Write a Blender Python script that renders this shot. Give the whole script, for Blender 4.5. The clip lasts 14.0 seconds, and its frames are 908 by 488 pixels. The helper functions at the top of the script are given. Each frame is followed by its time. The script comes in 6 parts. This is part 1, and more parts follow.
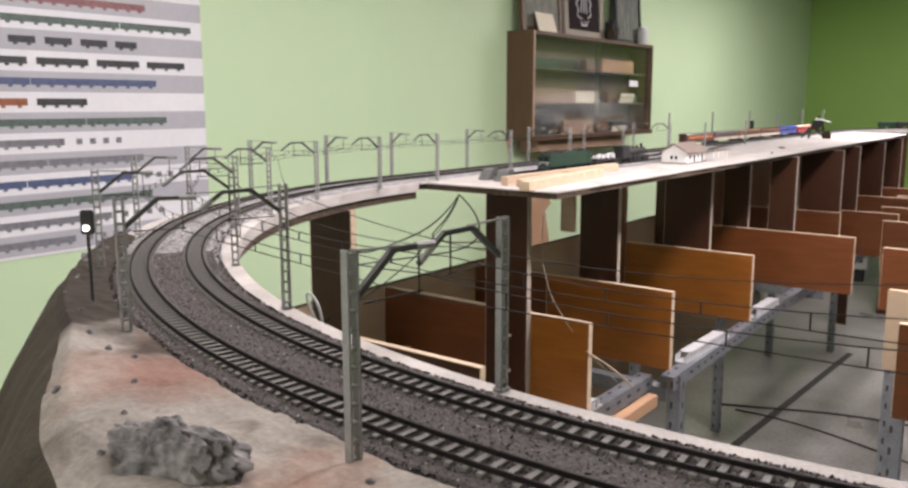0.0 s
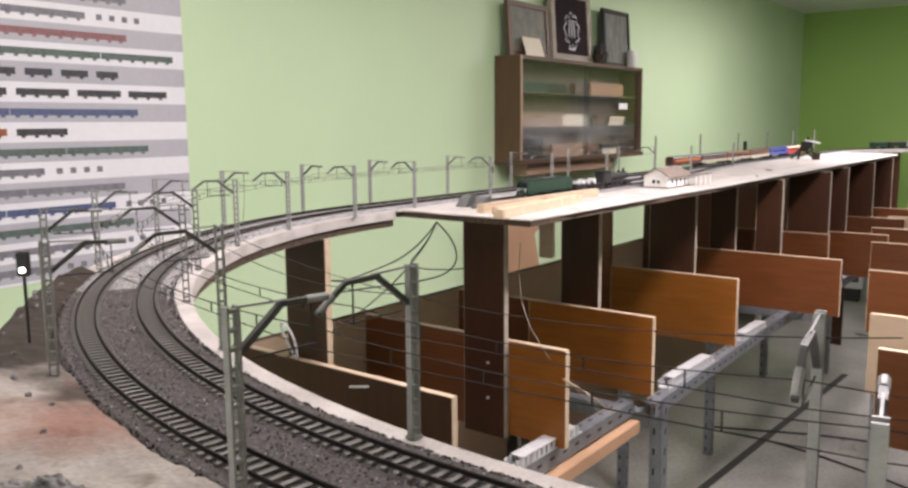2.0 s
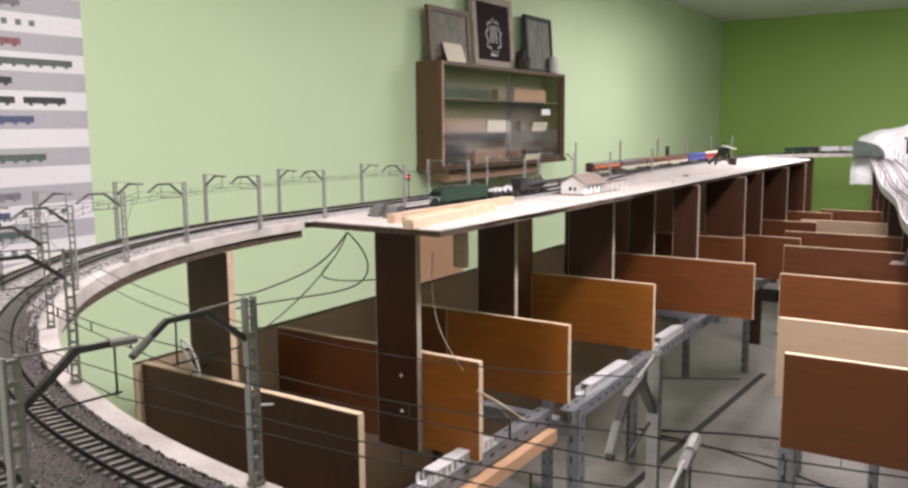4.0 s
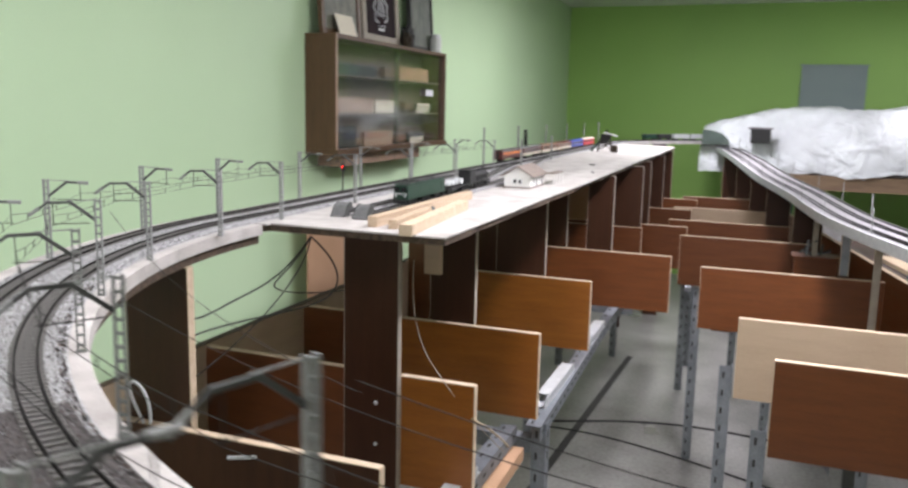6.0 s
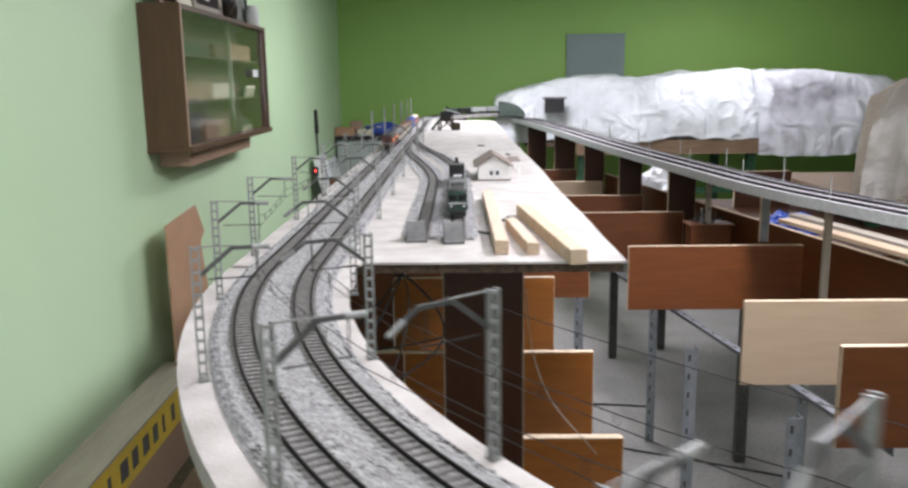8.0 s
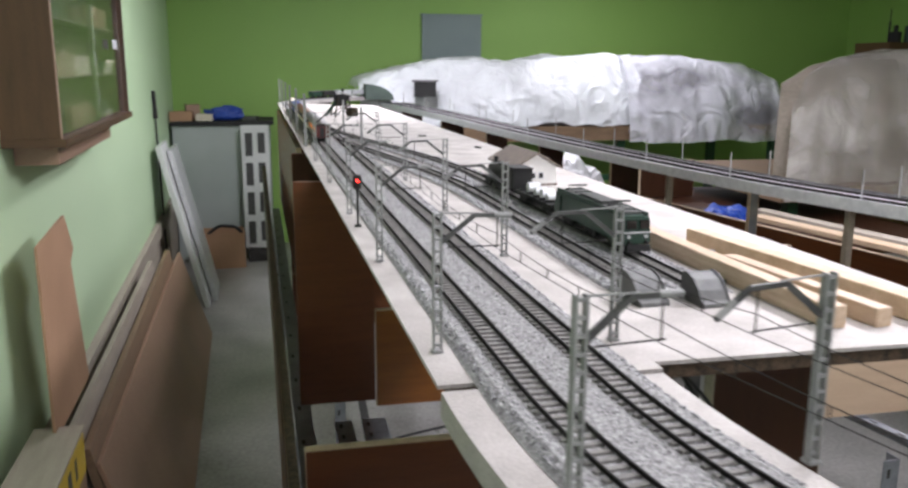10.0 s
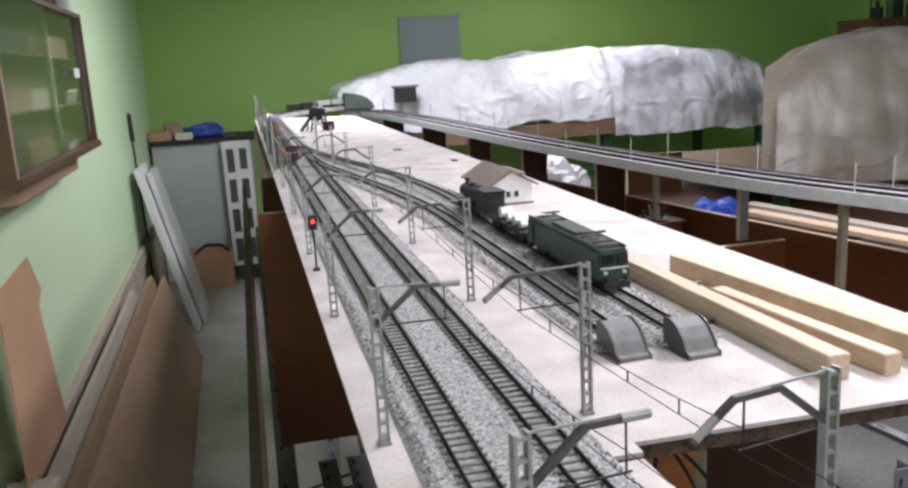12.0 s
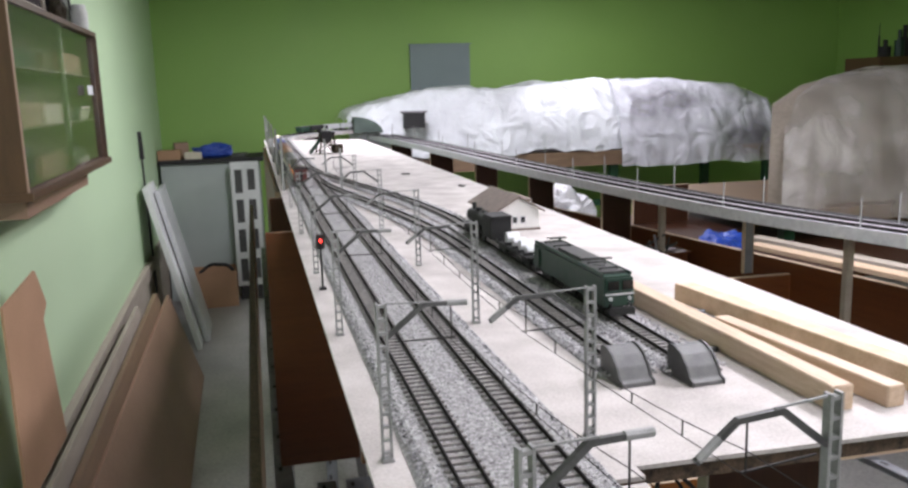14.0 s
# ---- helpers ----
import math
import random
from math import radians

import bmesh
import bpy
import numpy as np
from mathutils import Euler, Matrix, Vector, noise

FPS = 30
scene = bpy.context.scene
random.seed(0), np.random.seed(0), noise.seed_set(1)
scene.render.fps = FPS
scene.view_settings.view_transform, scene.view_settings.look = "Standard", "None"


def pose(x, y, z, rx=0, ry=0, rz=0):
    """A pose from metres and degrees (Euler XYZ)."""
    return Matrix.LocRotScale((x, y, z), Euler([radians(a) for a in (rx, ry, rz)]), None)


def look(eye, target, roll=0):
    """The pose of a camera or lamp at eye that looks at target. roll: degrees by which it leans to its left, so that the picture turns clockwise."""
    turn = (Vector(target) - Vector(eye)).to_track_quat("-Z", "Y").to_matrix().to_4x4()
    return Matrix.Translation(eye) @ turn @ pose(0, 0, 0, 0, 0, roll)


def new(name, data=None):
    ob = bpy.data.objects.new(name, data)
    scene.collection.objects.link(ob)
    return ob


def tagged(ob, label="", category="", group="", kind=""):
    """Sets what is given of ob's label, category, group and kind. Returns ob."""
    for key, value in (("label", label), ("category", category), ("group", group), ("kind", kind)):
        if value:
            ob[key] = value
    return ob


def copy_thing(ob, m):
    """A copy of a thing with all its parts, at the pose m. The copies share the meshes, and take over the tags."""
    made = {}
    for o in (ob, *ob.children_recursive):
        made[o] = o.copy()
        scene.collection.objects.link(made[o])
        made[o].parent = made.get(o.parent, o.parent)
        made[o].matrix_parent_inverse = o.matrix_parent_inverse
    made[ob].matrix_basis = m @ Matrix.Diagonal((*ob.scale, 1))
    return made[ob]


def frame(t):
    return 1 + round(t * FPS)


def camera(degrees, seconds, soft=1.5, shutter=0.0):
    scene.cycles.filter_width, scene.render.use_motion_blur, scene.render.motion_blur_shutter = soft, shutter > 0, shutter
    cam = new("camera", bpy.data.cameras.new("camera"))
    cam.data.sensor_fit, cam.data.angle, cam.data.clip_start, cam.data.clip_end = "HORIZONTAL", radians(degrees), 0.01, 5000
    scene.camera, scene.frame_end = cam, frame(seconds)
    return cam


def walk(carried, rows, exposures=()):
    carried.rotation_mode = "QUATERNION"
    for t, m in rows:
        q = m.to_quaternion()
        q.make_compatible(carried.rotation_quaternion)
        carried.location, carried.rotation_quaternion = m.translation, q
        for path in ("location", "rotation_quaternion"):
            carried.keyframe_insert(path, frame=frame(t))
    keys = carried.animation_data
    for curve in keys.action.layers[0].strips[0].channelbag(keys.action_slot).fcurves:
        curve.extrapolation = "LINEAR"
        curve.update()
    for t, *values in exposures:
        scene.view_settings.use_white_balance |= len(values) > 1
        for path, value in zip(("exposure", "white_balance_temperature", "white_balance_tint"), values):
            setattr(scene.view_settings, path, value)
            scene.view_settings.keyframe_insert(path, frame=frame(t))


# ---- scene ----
cam = camera(57.2, 14.0, soft=2.6, shutter=0.5)
PATH = [
    (0, (0.862, -1.385, 1.169), (-0.364, 0.159, 0.838), -0.1),
    (0.5, (0.868, -1.385, 1.174), (-0.381, 0.144, 0.856), 0.1),
    (1, (0.885, -1.382, 1.181), (-0.365, 0.15, 0.877), -0.0),
    (1.5, (0.892, -1.363, 1.183), (-0.35, 0.178, 0.894), -0.3),
    (2, (0.902, -1.349, 1.184), (-0.332, 0.199, 0.901), -0.5),
    (2.5, (0.91, -1.339, 1.186), (-0.31, 0.222, 0.913), -0.8),
    (3, (0.922, -1.321, 1.19), (-0.268, 0.264, 0.925), -1.0),
    (3.5, (0.935, -1.308, 1.191), (-0.215, 0.306, 0.924), -1.0),
    (6, (0.509, -1.239, 1.211), (-0.2, 0.602, 0.884), 1.3),
    (6.5, (0.32, -1.229, 1.217), (-0.186, 0.674, 0.87), 0.8),
    (7, (0.183, -1.159, 1.228), (-0.145, 0.781, 0.869), 2.3),
    (7.5, (-0.001, -1.097, 1.24), (-0.098, 0.87, 0.89), 0.0),
    (8, (-0.172, -1.018, 1.221), (-0.224, 0.945, 0.84), -0.8),
    (8.2, (-0.212, -0.962, 1.221), (-0.207, 0.999, 0.827), -0.5),
    (10.3, (-0.588, -0.486, 1.206), (-0.141, 1.418, 0.785), -0.1),
    (10.5, (-0.579, -0.472, 1.213), (-0.112, 1.427, 0.795), -0.4),
    (11, (-0.536, -0.448, 1.224), (-0.081, 1.455, 0.806), -2.0),
    (11.5, (-0.523, -0.438, 1.23), (-0.041, 1.454, 0.797), -2.4),
    (12, (-0.52, -0.442, 1.236), (-0.101, 1.467, 0.811), -3.2),
    (12.5, (-0.519, -0.441, 1.235), (-0.109, 1.473, 0.822), -3.0),
    (13, (-0.521, -0.442, 1.234), (-0.096, 1.47, 0.828), -2.5),
    (13.5, (-0.524, -0.447, 1.237), (-0.106, 1.471, 0.851), -2.2),
    (14, (-0.524, -0.448, 1.233), (-0.11, 1.475, 0.871), -1.7),
]
walk(cam, [(t, look(*p)) for t, *p in PATH], exposures=[(0.0, 0.41, 6700, 17), (3.7, 0.45, 6800, 18), (5.8, 0.38, 6200, 11), (8.2, 0.34, 6100, 10), (10.3, 0.34, 6100, 13), (14.0, 0.30, 6100, 14)])

# ---- world and lamps ----
world = bpy.data.worlds.new("world")
scene.world = world
world.use_nodes = True
world.node_tree.nodes["Background"].inputs[0].default_value = (0.75, 0.82, 1.0, 1)
world.node_tree.nodes["Background"].inputs[1].default_value = 0.05

# unseen ceiling lamps (x, y, power), placed to light the room evenly
LAMPS = [(0.05, -0.6, 9.5), (0.75, 0.70, 41.0), (0.10, 3.6, 34.0), (1.9, 4.8, 12.0)]
CEIL = 2.12
FLOOR = -0.25
for lx, ly, power in LAMPS:
    data = bpy.data.lights.new("unseen_tube_light", "AREA")
    data.shape, data.size, data.size_y, data.energy, data.color = "RECTANGLE", 0.25, 1.2, power, (1.0, 0.95, 0.98)
    ob = new("unseen_tube_light", data)
    ob.matrix_world = pose(lx, ly, CEIL - 0.095)


# fill light for the south-facing panels, in an added window behind the path
data = bpy.data.lights.new("window_fill", "AREA")
data.shape, data.size, data.size_y, data.energy, data.color = "RECTANGLE", 1.7, 1.05, 25.0, (1.0, 0.97, 0.95)
ob = new("window_fill", data)
ob.matrix_world = look((0.6, -3.76, 1.3), (0.6, 0.0, 1.3))


# ---- materials ----
def nodes_of(name):
    m = bpy.data.materials.new(name)
    m.use_nodes = True
    return m, m.node_tree, m.node_tree.nodes["Principled BSDF"]


def mat(name, low, high, rough=0.6, metal=0.0, scale=30.0, fine=400.0, bump=0.1, dist=0.002, stretch=(1, 1, 1), per_object=0.0, spec=0.5, detail=6.0):
    """A surface with two scales of variation, in object space metres, and fine relief."""
    m, t, b = nodes_of(name)
    co = t.nodes.new("ShaderNodeTexCoord")
    mp = t.nodes.new("ShaderNodeMapping")
    mp.inputs["Scale"].default_value = stretch
    t.links.new(co.outputs["Object"], mp.inputs["Vector"])
    n1 = t.nodes.new("ShaderNodeTexNoise")
    n1.inputs["Scale"].default_value, n1.inputs["Detail"].default_value = scale, detail
    n2 = t.nodes.new("ShaderNodeTexNoise")
    n2.inputs["Scale"].default_value, n2.inputs["Detail"].default_value = fine, 3.0
    t.links.new(mp.outputs[0], n1.inputs["Vector"])
    t.links.new(mp.outputs[0], n2.inputs["Vector"])
    mix = t.nodes.new("ShaderNodeMath")
    mix.operation = "MULTIPLY_ADD"
    mix.inputs[1].default_value = 0.65
    t.links.new(n1.outputs[0], mix.inputs[0])
    half = t.nodes.new("ShaderNodeMath")
    half.operation = "MULTIPLY"
    half.inputs[1].default_value = 0.35
    t.links.new(n2.outputs[0], half.inputs[0])
    t.links.new(half.outputs[0], mix.inputs[2])
    ramp = t.nodes.new("ShaderNodeValToRGB")
    ramp.color_ramp.elements[0].position, ramp.color_ramp.elements[1].position = 0.32, 0.68
    ramp.color_ramp.elements[0].color, ramp.color_ramp.elements[1].color = (*low, 1), (*high, 1)
    t.links.new(mix.outputs[0], ramp.inputs[0])
    colour = ramp.outputs[0]
    if per_object:
        info = t.nodes.new("ShaderNodeObjectInfo")
        hs = t.nodes.new("ShaderNodeHueSaturation")
        rng = t.nodes.new("ShaderNodeMapRange")
        rng.inputs["To Min"].default_value, rng.inputs["To Max"].default_value = 1 - per_object, 1 + per_object
        t.links.new(info.outputs["Random"], rng.inputs[0])
        t.links.new(rng.outputs[0], hs.inputs["Value"])
        t.links.new(colour, hs.inputs["Color"])
        colour = hs.outputs[0]
    t.links.new(colour, b.inputs["Base Color"])
    rr = t.nodes.new("ShaderNodeMapRange")
    rr.inputs["To Min"].default_value, rr.inputs["To Max"].default_value = max(0.02, rough - 0.12), min(1, rough + 0.12)
    t.links.new(n1.outputs[0], rr.inputs[0])
    t.links.new(rr.outputs[0], b.inputs["Roughness"])
    b.inputs["Metallic"].default_value = metal
    b.inputs["Specular IOR Level"].default_value = spec
    if bump:
        bp = t.nodes.new("ShaderNodeBump")
        bp.inputs["Strength"].default_value, bp.inputs["Distance"].default_value = bump, dist
        t.links.new(mix.outputs[0], bp.inputs["Height"])
        t.links.new(bp.outputs[0], b.inputs["Normal"])
    return m


def glow(name, colour, strength):
    m, t, b = nodes_of(name)
    b.inputs["Base Color"].default_value = (*colour, 1)
    b.inputs["Emission Color"].default_value = (*colour, 1)
    b.inputs["Emission Strength"].default_value = strength
    return m


def glass(name, tint=(1, 1, 1), rough=0.0):
    m, t, b = nodes_of(name)
    b.inputs["Base Color"].default_value = (*tint, 1)
    b.inputs["Transmission Weight"].default_value = 1.0
    b.inputs["Roughness"].default_value = rough
    b.inputs["IOR"].default_value = 1.45
    return m


def film_sheet(name, base=(0.86, 0.88, 0.92), a0=0.35, a1=0.85, big=2.2):
    """Thin crumpled polythene: milky, glossy, half seen through."""
    m, t, b = nodes_of(name)
    co = t.nodes.new("ShaderNodeTexCoord")
    n = t.nodes.new("ShaderNodeTexNoise")
    n.inputs["Scale"].default_value, n.inputs["Detail"].default_value, n.inputs["Distortion"].default_value = 5.0, 7.0, 1.2
    t.links.new(co.outputs["Object"], n.inputs["Vector"])
    bp = t.nodes.new("ShaderNodeBump")
    bp.inputs["Strength"].default_value, bp.inputs["Distance"].default_value = 1.0, 0.06
    t.links.new(n.outputs[0], bp.inputs["Height"])
    t.links.new(bp.outputs[0], b.inputs["Normal"])
    b.inputs["Base Color"].default_value = (*base, 1)
    b.inputs["Roughness"].default_value = 0.28
    ramp = t.nodes.new("ShaderNodeValToRGB")
    ramp.color_ramp.elements[0].position, ramp.color_ramp.elements[1].position = 0.36, 0.6
    ramp.color_ramp.elements[0].color, ramp.color_ramp.elements[1].color = (a0, a0, a0, 1), (a1, a1, a1, 1)
    n2 = t.nodes.new("ShaderNodeTexNoise")
    n2.inputs["Scale"].default_value, n2.inputs["Detail"].default_value = big, 5.0
    t.links.new(co.outputs["Object"], n2.inputs["Vector"])
    t.links.new(n2.outputs[0], ramp.inputs[0])
    t.links.new(ramp.outputs[0], b.inputs["Alpha"])
    return m


def chippings(name, low, high, middle=()):
    """Stone chips that differ from one to the next."""
    m, t, b = nodes_of(name)
    geo = t.nodes.new("ShaderNodeNewGeometry")
    ramp = t.nodes.new("ShaderNodeValToRGB")
    ramp.color_ramp.elements[0].color, ramp.color_ramp.elements[1].color = (*low, 1), (*high, 1)
    for place, colour in middle:
        ramp.color_ramp.elements.new(place).color = (*colour, 1)
    t.links.new(geo.outputs["Random Per Island"], ramp.inputs[0])
    t.links.new(ramp.outputs[0], b.inputs["Base Color"])
    b.inputs["Roughness"].default_value = 0.92
    return m


PALE = mat("pale_green_paint", (0.51, 0.67, 0.43), (0.56, 0.72, 0.47), 0.55, scale=1.5, fine=220, bump=0.06, dist=0.001)
GREEN = mat("strong_green_paint", (0.27, 0.46, 0.105), (0.31, 0.51, 0.125), 0.55, scale=1.5, fine=220, bump=0.06, dist=0.001)
CEILING = mat("ceiling_plaster", (0.70, 0.72, 0.66), (0.78, 0.8, 0.74), 0.8, scale=2, fine=150)
CONCRETE = mat("floor_terrazzo", (0.17, 0.160, 0.150), (0.47, 0.455, 0.44), 0.33, scale=2.2, fine=60, bump=0.03, dist=0.001, detail=9)
WHITEBOARD = mat("white_fibreboard", (0.32, 0.29, 0.268), (0.60, 0.565, 0.54), 0.8, scale=16, fine=420, bump=0.35, dist=0.0012, detail=9)
CHIP = mat("chipboard_edge", (0.022, 0.016, 0.012), (0.15, 0.10, 0.065), 0.9, scale=120, fine=600, bump=0.5, dist=0.002)
BROWN = mat("brown_melamine", (0.098, 0.028, 0.006), (0.155, 0.048, 0.011), 0.42, scale=7, fine=60, bump=0.03, dist=0.0006, stretch=(1, 1, 9), per_object=0.15)
DARKBROWN = mat("dark_brown_melamine", (0.040, 0.0145, 0.0065), (0.062, 0.0235, 0.0105), 0.45, scale=7, fine=60, bump=0.03, dist=0.0006, stretch=(9, 9, 1), per_object=0.15, spec=0.3)
OCHRE = mat("honey_melamine", (0.215, 0.070, 0.009), (0.33, 0.116, 0.015), 0.36, scale=7, fine=60, bump=0.03, dist=0.0006, stretch=(1, 1, 9), per_object=0.1)
BEIGE = mat("beige_board", (0.46, 0.34, 0.23), (0.56, 0.43, 0.30), 0.6, scale=7, fine=90, bump=0.05, dist=0.0006, stretch=(1, 1, 6))
EDGE = mat("raw_panel_edge", (0.48, 0.36, 0.24), (0.66, 0.53, 0.39), 0.8, scale=60, fine=500, bump=0.2, dist=0.0008)
PINE = mat("pine_wood", (0.42, 0.30, 0.195), (0.62, 0.49, 0.36), 0.55, scale=25, fine=200, bump=0.08, dist=0.0008, stretch=(8, 0.6, 8))
STEEL = mat("galvanised_steel", (0.17, 0.18, 0.20), (0.32, 0.34, 0.37), 0.48, 0.6, scale=25, fine=200, bump=0.05, dist=0.0005)
DARKHOLE = mat("dark_hole", (0.035, 0.033, 0.032), (0.06, 0.058, 0.055), 0.9)
RAIL = mat("rail_steel", (0.006, 0.005, 0.005), (0.018, 0.015, 0.013), 0.75, 0.0, scale=80, fine=900, bump=0.05, dist=0.0003, spec=0.2)
SLEEPER = mat("sleeper_plastic", (0.14, 0.133, 0.126), (0.29, 0.275, 0.26), 0.8, scale=200, fine=900, bump=0.1, dist=0.0003)
BALLAST = mat("ballast_bed", (0.09, 0.087, 0.087), (0.50, 0.49, 0.485), 0.95, scale=330, fine=900, bump=0.9, dist=0.0015, detail=2)
# brownish stones and bed, darkened with the shade on the near curve
STONEBROWNSHADE = chippings("brown_shade_ballast_stones", (0.003, 0.003, 0.003), (0.50, 0.50, 0.53), ((0.45, (0.030, 0.024, 0.022)), (0.70, (0.13, 0.085, 0.062)), (0.88, (0.21, 0.195, 0.19))))
BEDBROWNSHADE = mat("brown_shade_ballast_bed", (0.02, 0.017, 0.017), (0.12, 0.105, 0.10), 0.95, scale=330, fine=900, bump=0.9, dist=0.0015, detail=2)
STONE = chippings("ballast_stones", (0.03, 0.03, 0.032), (0.80, 0.79, 0.81))
DECK = mat("grey_ballast_deck", (0.20, 0.19, 0.20), (0.42, 0.40, 0.42), 0.9, scale=60, fine=500, bump=0.4, dist=0.001)
MAST = mat("mast_grey_paint", (0.22, 0.225, 0.22), (0.34, 0.34, 0.33), 0.5, 0.1, scale=60, fine=500, bump=0.05, dist=0.0003)
ARM = mat("bracket_dark_grey", (0.055, 0.055, 0.054), (0.11, 0.11, 0.107), 0.5, 0.3, scale=60, fine=500, bump=0.03, dist=0.0003)
WIRE = mat("wire", (0.014, 0.012, 0.011), (0.035, 0.03, 0.028), 0.8, 0.0, scale=60, bump=0)
BLACK = mat("black_plastic", (0.010, 0.010, 0.011), (0.025, 0.024, 0.023), 0.7, scale=60, bump=0.03, dist=0.0003)
LOCOGREEN = mat("locomotive_green", (0.006, 0.028, 0.016), (0.011, 0.045, 0.026), 0.45, scale=60, fine=700, bump=0.03, dist=0.0003)
GREYROOF = mat("grey_roof", (0.10, 0.10, 0.10), (0.17, 0.17, 0.165), 0.6, scale=60, fine=700, bump=0.05, dist=0.0003)
MAROON = mat("maroon_coach", (0.075, 0.012, 0.010), (0.11, 0.02, 0.015), 0.35, scale=60, fine=700, bump=0.02, dist=0.0003)
COACHBROWN = mat("brown_coach", (0.16, 0.06, 0.02), (0.22, 0.085, 0.03), 0.4, scale=60, fine=700, bump=0.02, dist=0.0003)
CREAM = mat("cream_paint", (0.66, 0.58, 0.46), (0.76, 0.69, 0.57), 0.4, scale=60, fine=700, bump=0.02, dist=0.0003)
BLUE = mat("blue_coach", (0.012, 0.035, 0.26), (0.02, 0.05, 0.34), 0.35, scale=60, fine=700, bump=0.02, dist=0.0003)
RED = mat("red_coach", (0.40, 0.012, 0.014), (0.50, 0.02, 0.02), 0.35, scale=60, fine=700, bump=0.02, dist=0.0003)
SILVER = mat("silver_load", (0.55, 0.56, 0.58), (0.78, 0.79, 0.80), 0.35, 0.3, scale=60, fine=500)
PANE = mat("dark_window", (0.008, 0.008, 0.009), (0.014, 0.014, 0.016), 0.12, bump=0)
SAND = mat("sandy_plaster", (0.165, 0.146, 0.126), (0.42, 0.38, 0.34), 0.95, scale=14, fine=260, bump=0.6, dist=0.003, detail=10)
def stained(m, colour, scale, lo, hi):
    """Lays irregular stains of another colour over a material's colour."""
    t = m.node_tree
    b = t.nodes["Principled BSDF"]
    src = b.inputs["Base Color"].links[0].from_socket
    co = t.nodes.new("ShaderNodeTexCoord")
    n = t.nodes.new("ShaderNodeTexNoise")
    n.inputs["Scale"].default_value, n.inputs["Detail"].default_value, n.inputs["Distortion"].default_value = scale, 5.0, 0.6
    t.links.new(co.outputs["Object"], n.inputs["Vector"])
    rr = t.nodes.new("ShaderNodeMapRange")
    rr.inputs["From Min"].default_value, rr.inputs["From Max"].default_value = lo, hi
    t.links.new(n.outputs[0], rr.inputs[0])
    mx = t.nodes.new("ShaderNodeMix")
    mx.data_type = "RGBA"
    t.links.new(rr.outputs[0], mx.inputs[0])
    t.links.new(src, mx.inputs[6])
    mx.inputs[7].default_value = (*colour, 1)
    t.links.new(mx.outputs[2], b.inputs["Base Color"])


def stain_shade_patch(m, colour, centre, radius, soft, scale=30.0, strength=0.05, most=1.0):
    """One ragged patch of another colour round a place on a material, for stains and for painted light and shade."""
    t = m.node_tree
    b = t.nodes["Principled BSDF"]
    src = b.inputs["Base Color"].links[0].from_socket
    co = t.nodes.new("ShaderNodeTexCoord")
    dist = t.nodes.new("ShaderNodeVectorMath")
    dist.operation = "DISTANCE"
    t.links.new(co.outputs["Object"], dist.inputs[0])
    dist.inputs[1].default_value = centre
    n = t.nodes.new("ShaderNodeTexNoise")
    n.inputs["Scale"].default_value, n.inputs["Detail"].default_value = scale, 8.0
    t.links.new(co.outputs["Object"], n.inputs["Vector"])
    add = t.nodes.new("ShaderNodeMath")
    add.operation = "MULTIPLY_ADD"
    add.inputs[1].default_value = strength * 2
    t.links.new(n.outputs[0], add.inputs[0])
    t.links.new(dist.outputs["Value"], add.inputs[2])
    rr = t.nodes.new("ShaderNodeMapRange")
    rr.inputs["From Min"].default_value, rr.inputs["From Max"].default_value = radius + strength + soft, radius + strength - soft
    rr.inputs["To Max"].default_value = most
    t.links.new(add.outputs[0], rr.inputs[0])
    mx = t.nodes.new("ShaderNodeMix")
    mx.data_type = "RGBA"
    t.links.new(rr.outputs[0], mx.inputs[0])
    t.links.new(src, mx.inputs[6])
    mx.inputs[7].default_value = (*colour, 1)
    t.links.new(mx.outputs[2], b.inputs["Base Color"])


stained(SAND, (0.22, 0.08, 0.04), 7.0, 0.62, 0.80)
stained(SAND, (0.10, 0.075, 0.05), 17.0, 0.58, 0.78)
# rust mixed with the glow of the lit coach windows, painted in
stain_shade_patch(SAND, (0.20, 0.050, 0.018), (0.415, -1.112, 1.0), 0.050, 0.030, most=0.6)
stain_shade_patch(SAND, (0.33, 0.11, 0.05), (0.60, -1.150, 1.0), 0.020, 0.022, most=0.45)
# dark hill ground and the train's shade on it, both in the colour
stain_shade_patch(SAND, (0.028, 0.020, 0.013), (0.05, -0.97, 1.0), 0.275, 0.030, scale=22.0, strength=0.06)
# the train's shadow beside the track, painted on the sand
stain_shade_patch(SAND, (0.035, 0.024, 0.016), (0.36, -1.075, 1.0), 0.028, 0.018, most=0.9)
HILLSIDE = mat("brown_hillside", (0.016, 0.012, 0.007), (0.060, 0.044, 0.026), 0.95, scale=18, fine=200, bump=0.7, dist=0.004, detail=10)
ROCK = mat("grey_rock", (0.010, 0.010, 0.012), (0.36, 0.34, 0.34), 0.9, scale=60, fine=220, bump=0.9, dist=0.004, detail=10)
PLASTER = mat("white_wall_model", (0.72, 0.71, 0.68), (0.82, 0.81, 0.78), 0.7, scale=60, fine=500, bump=0.1, dist=0.0004)
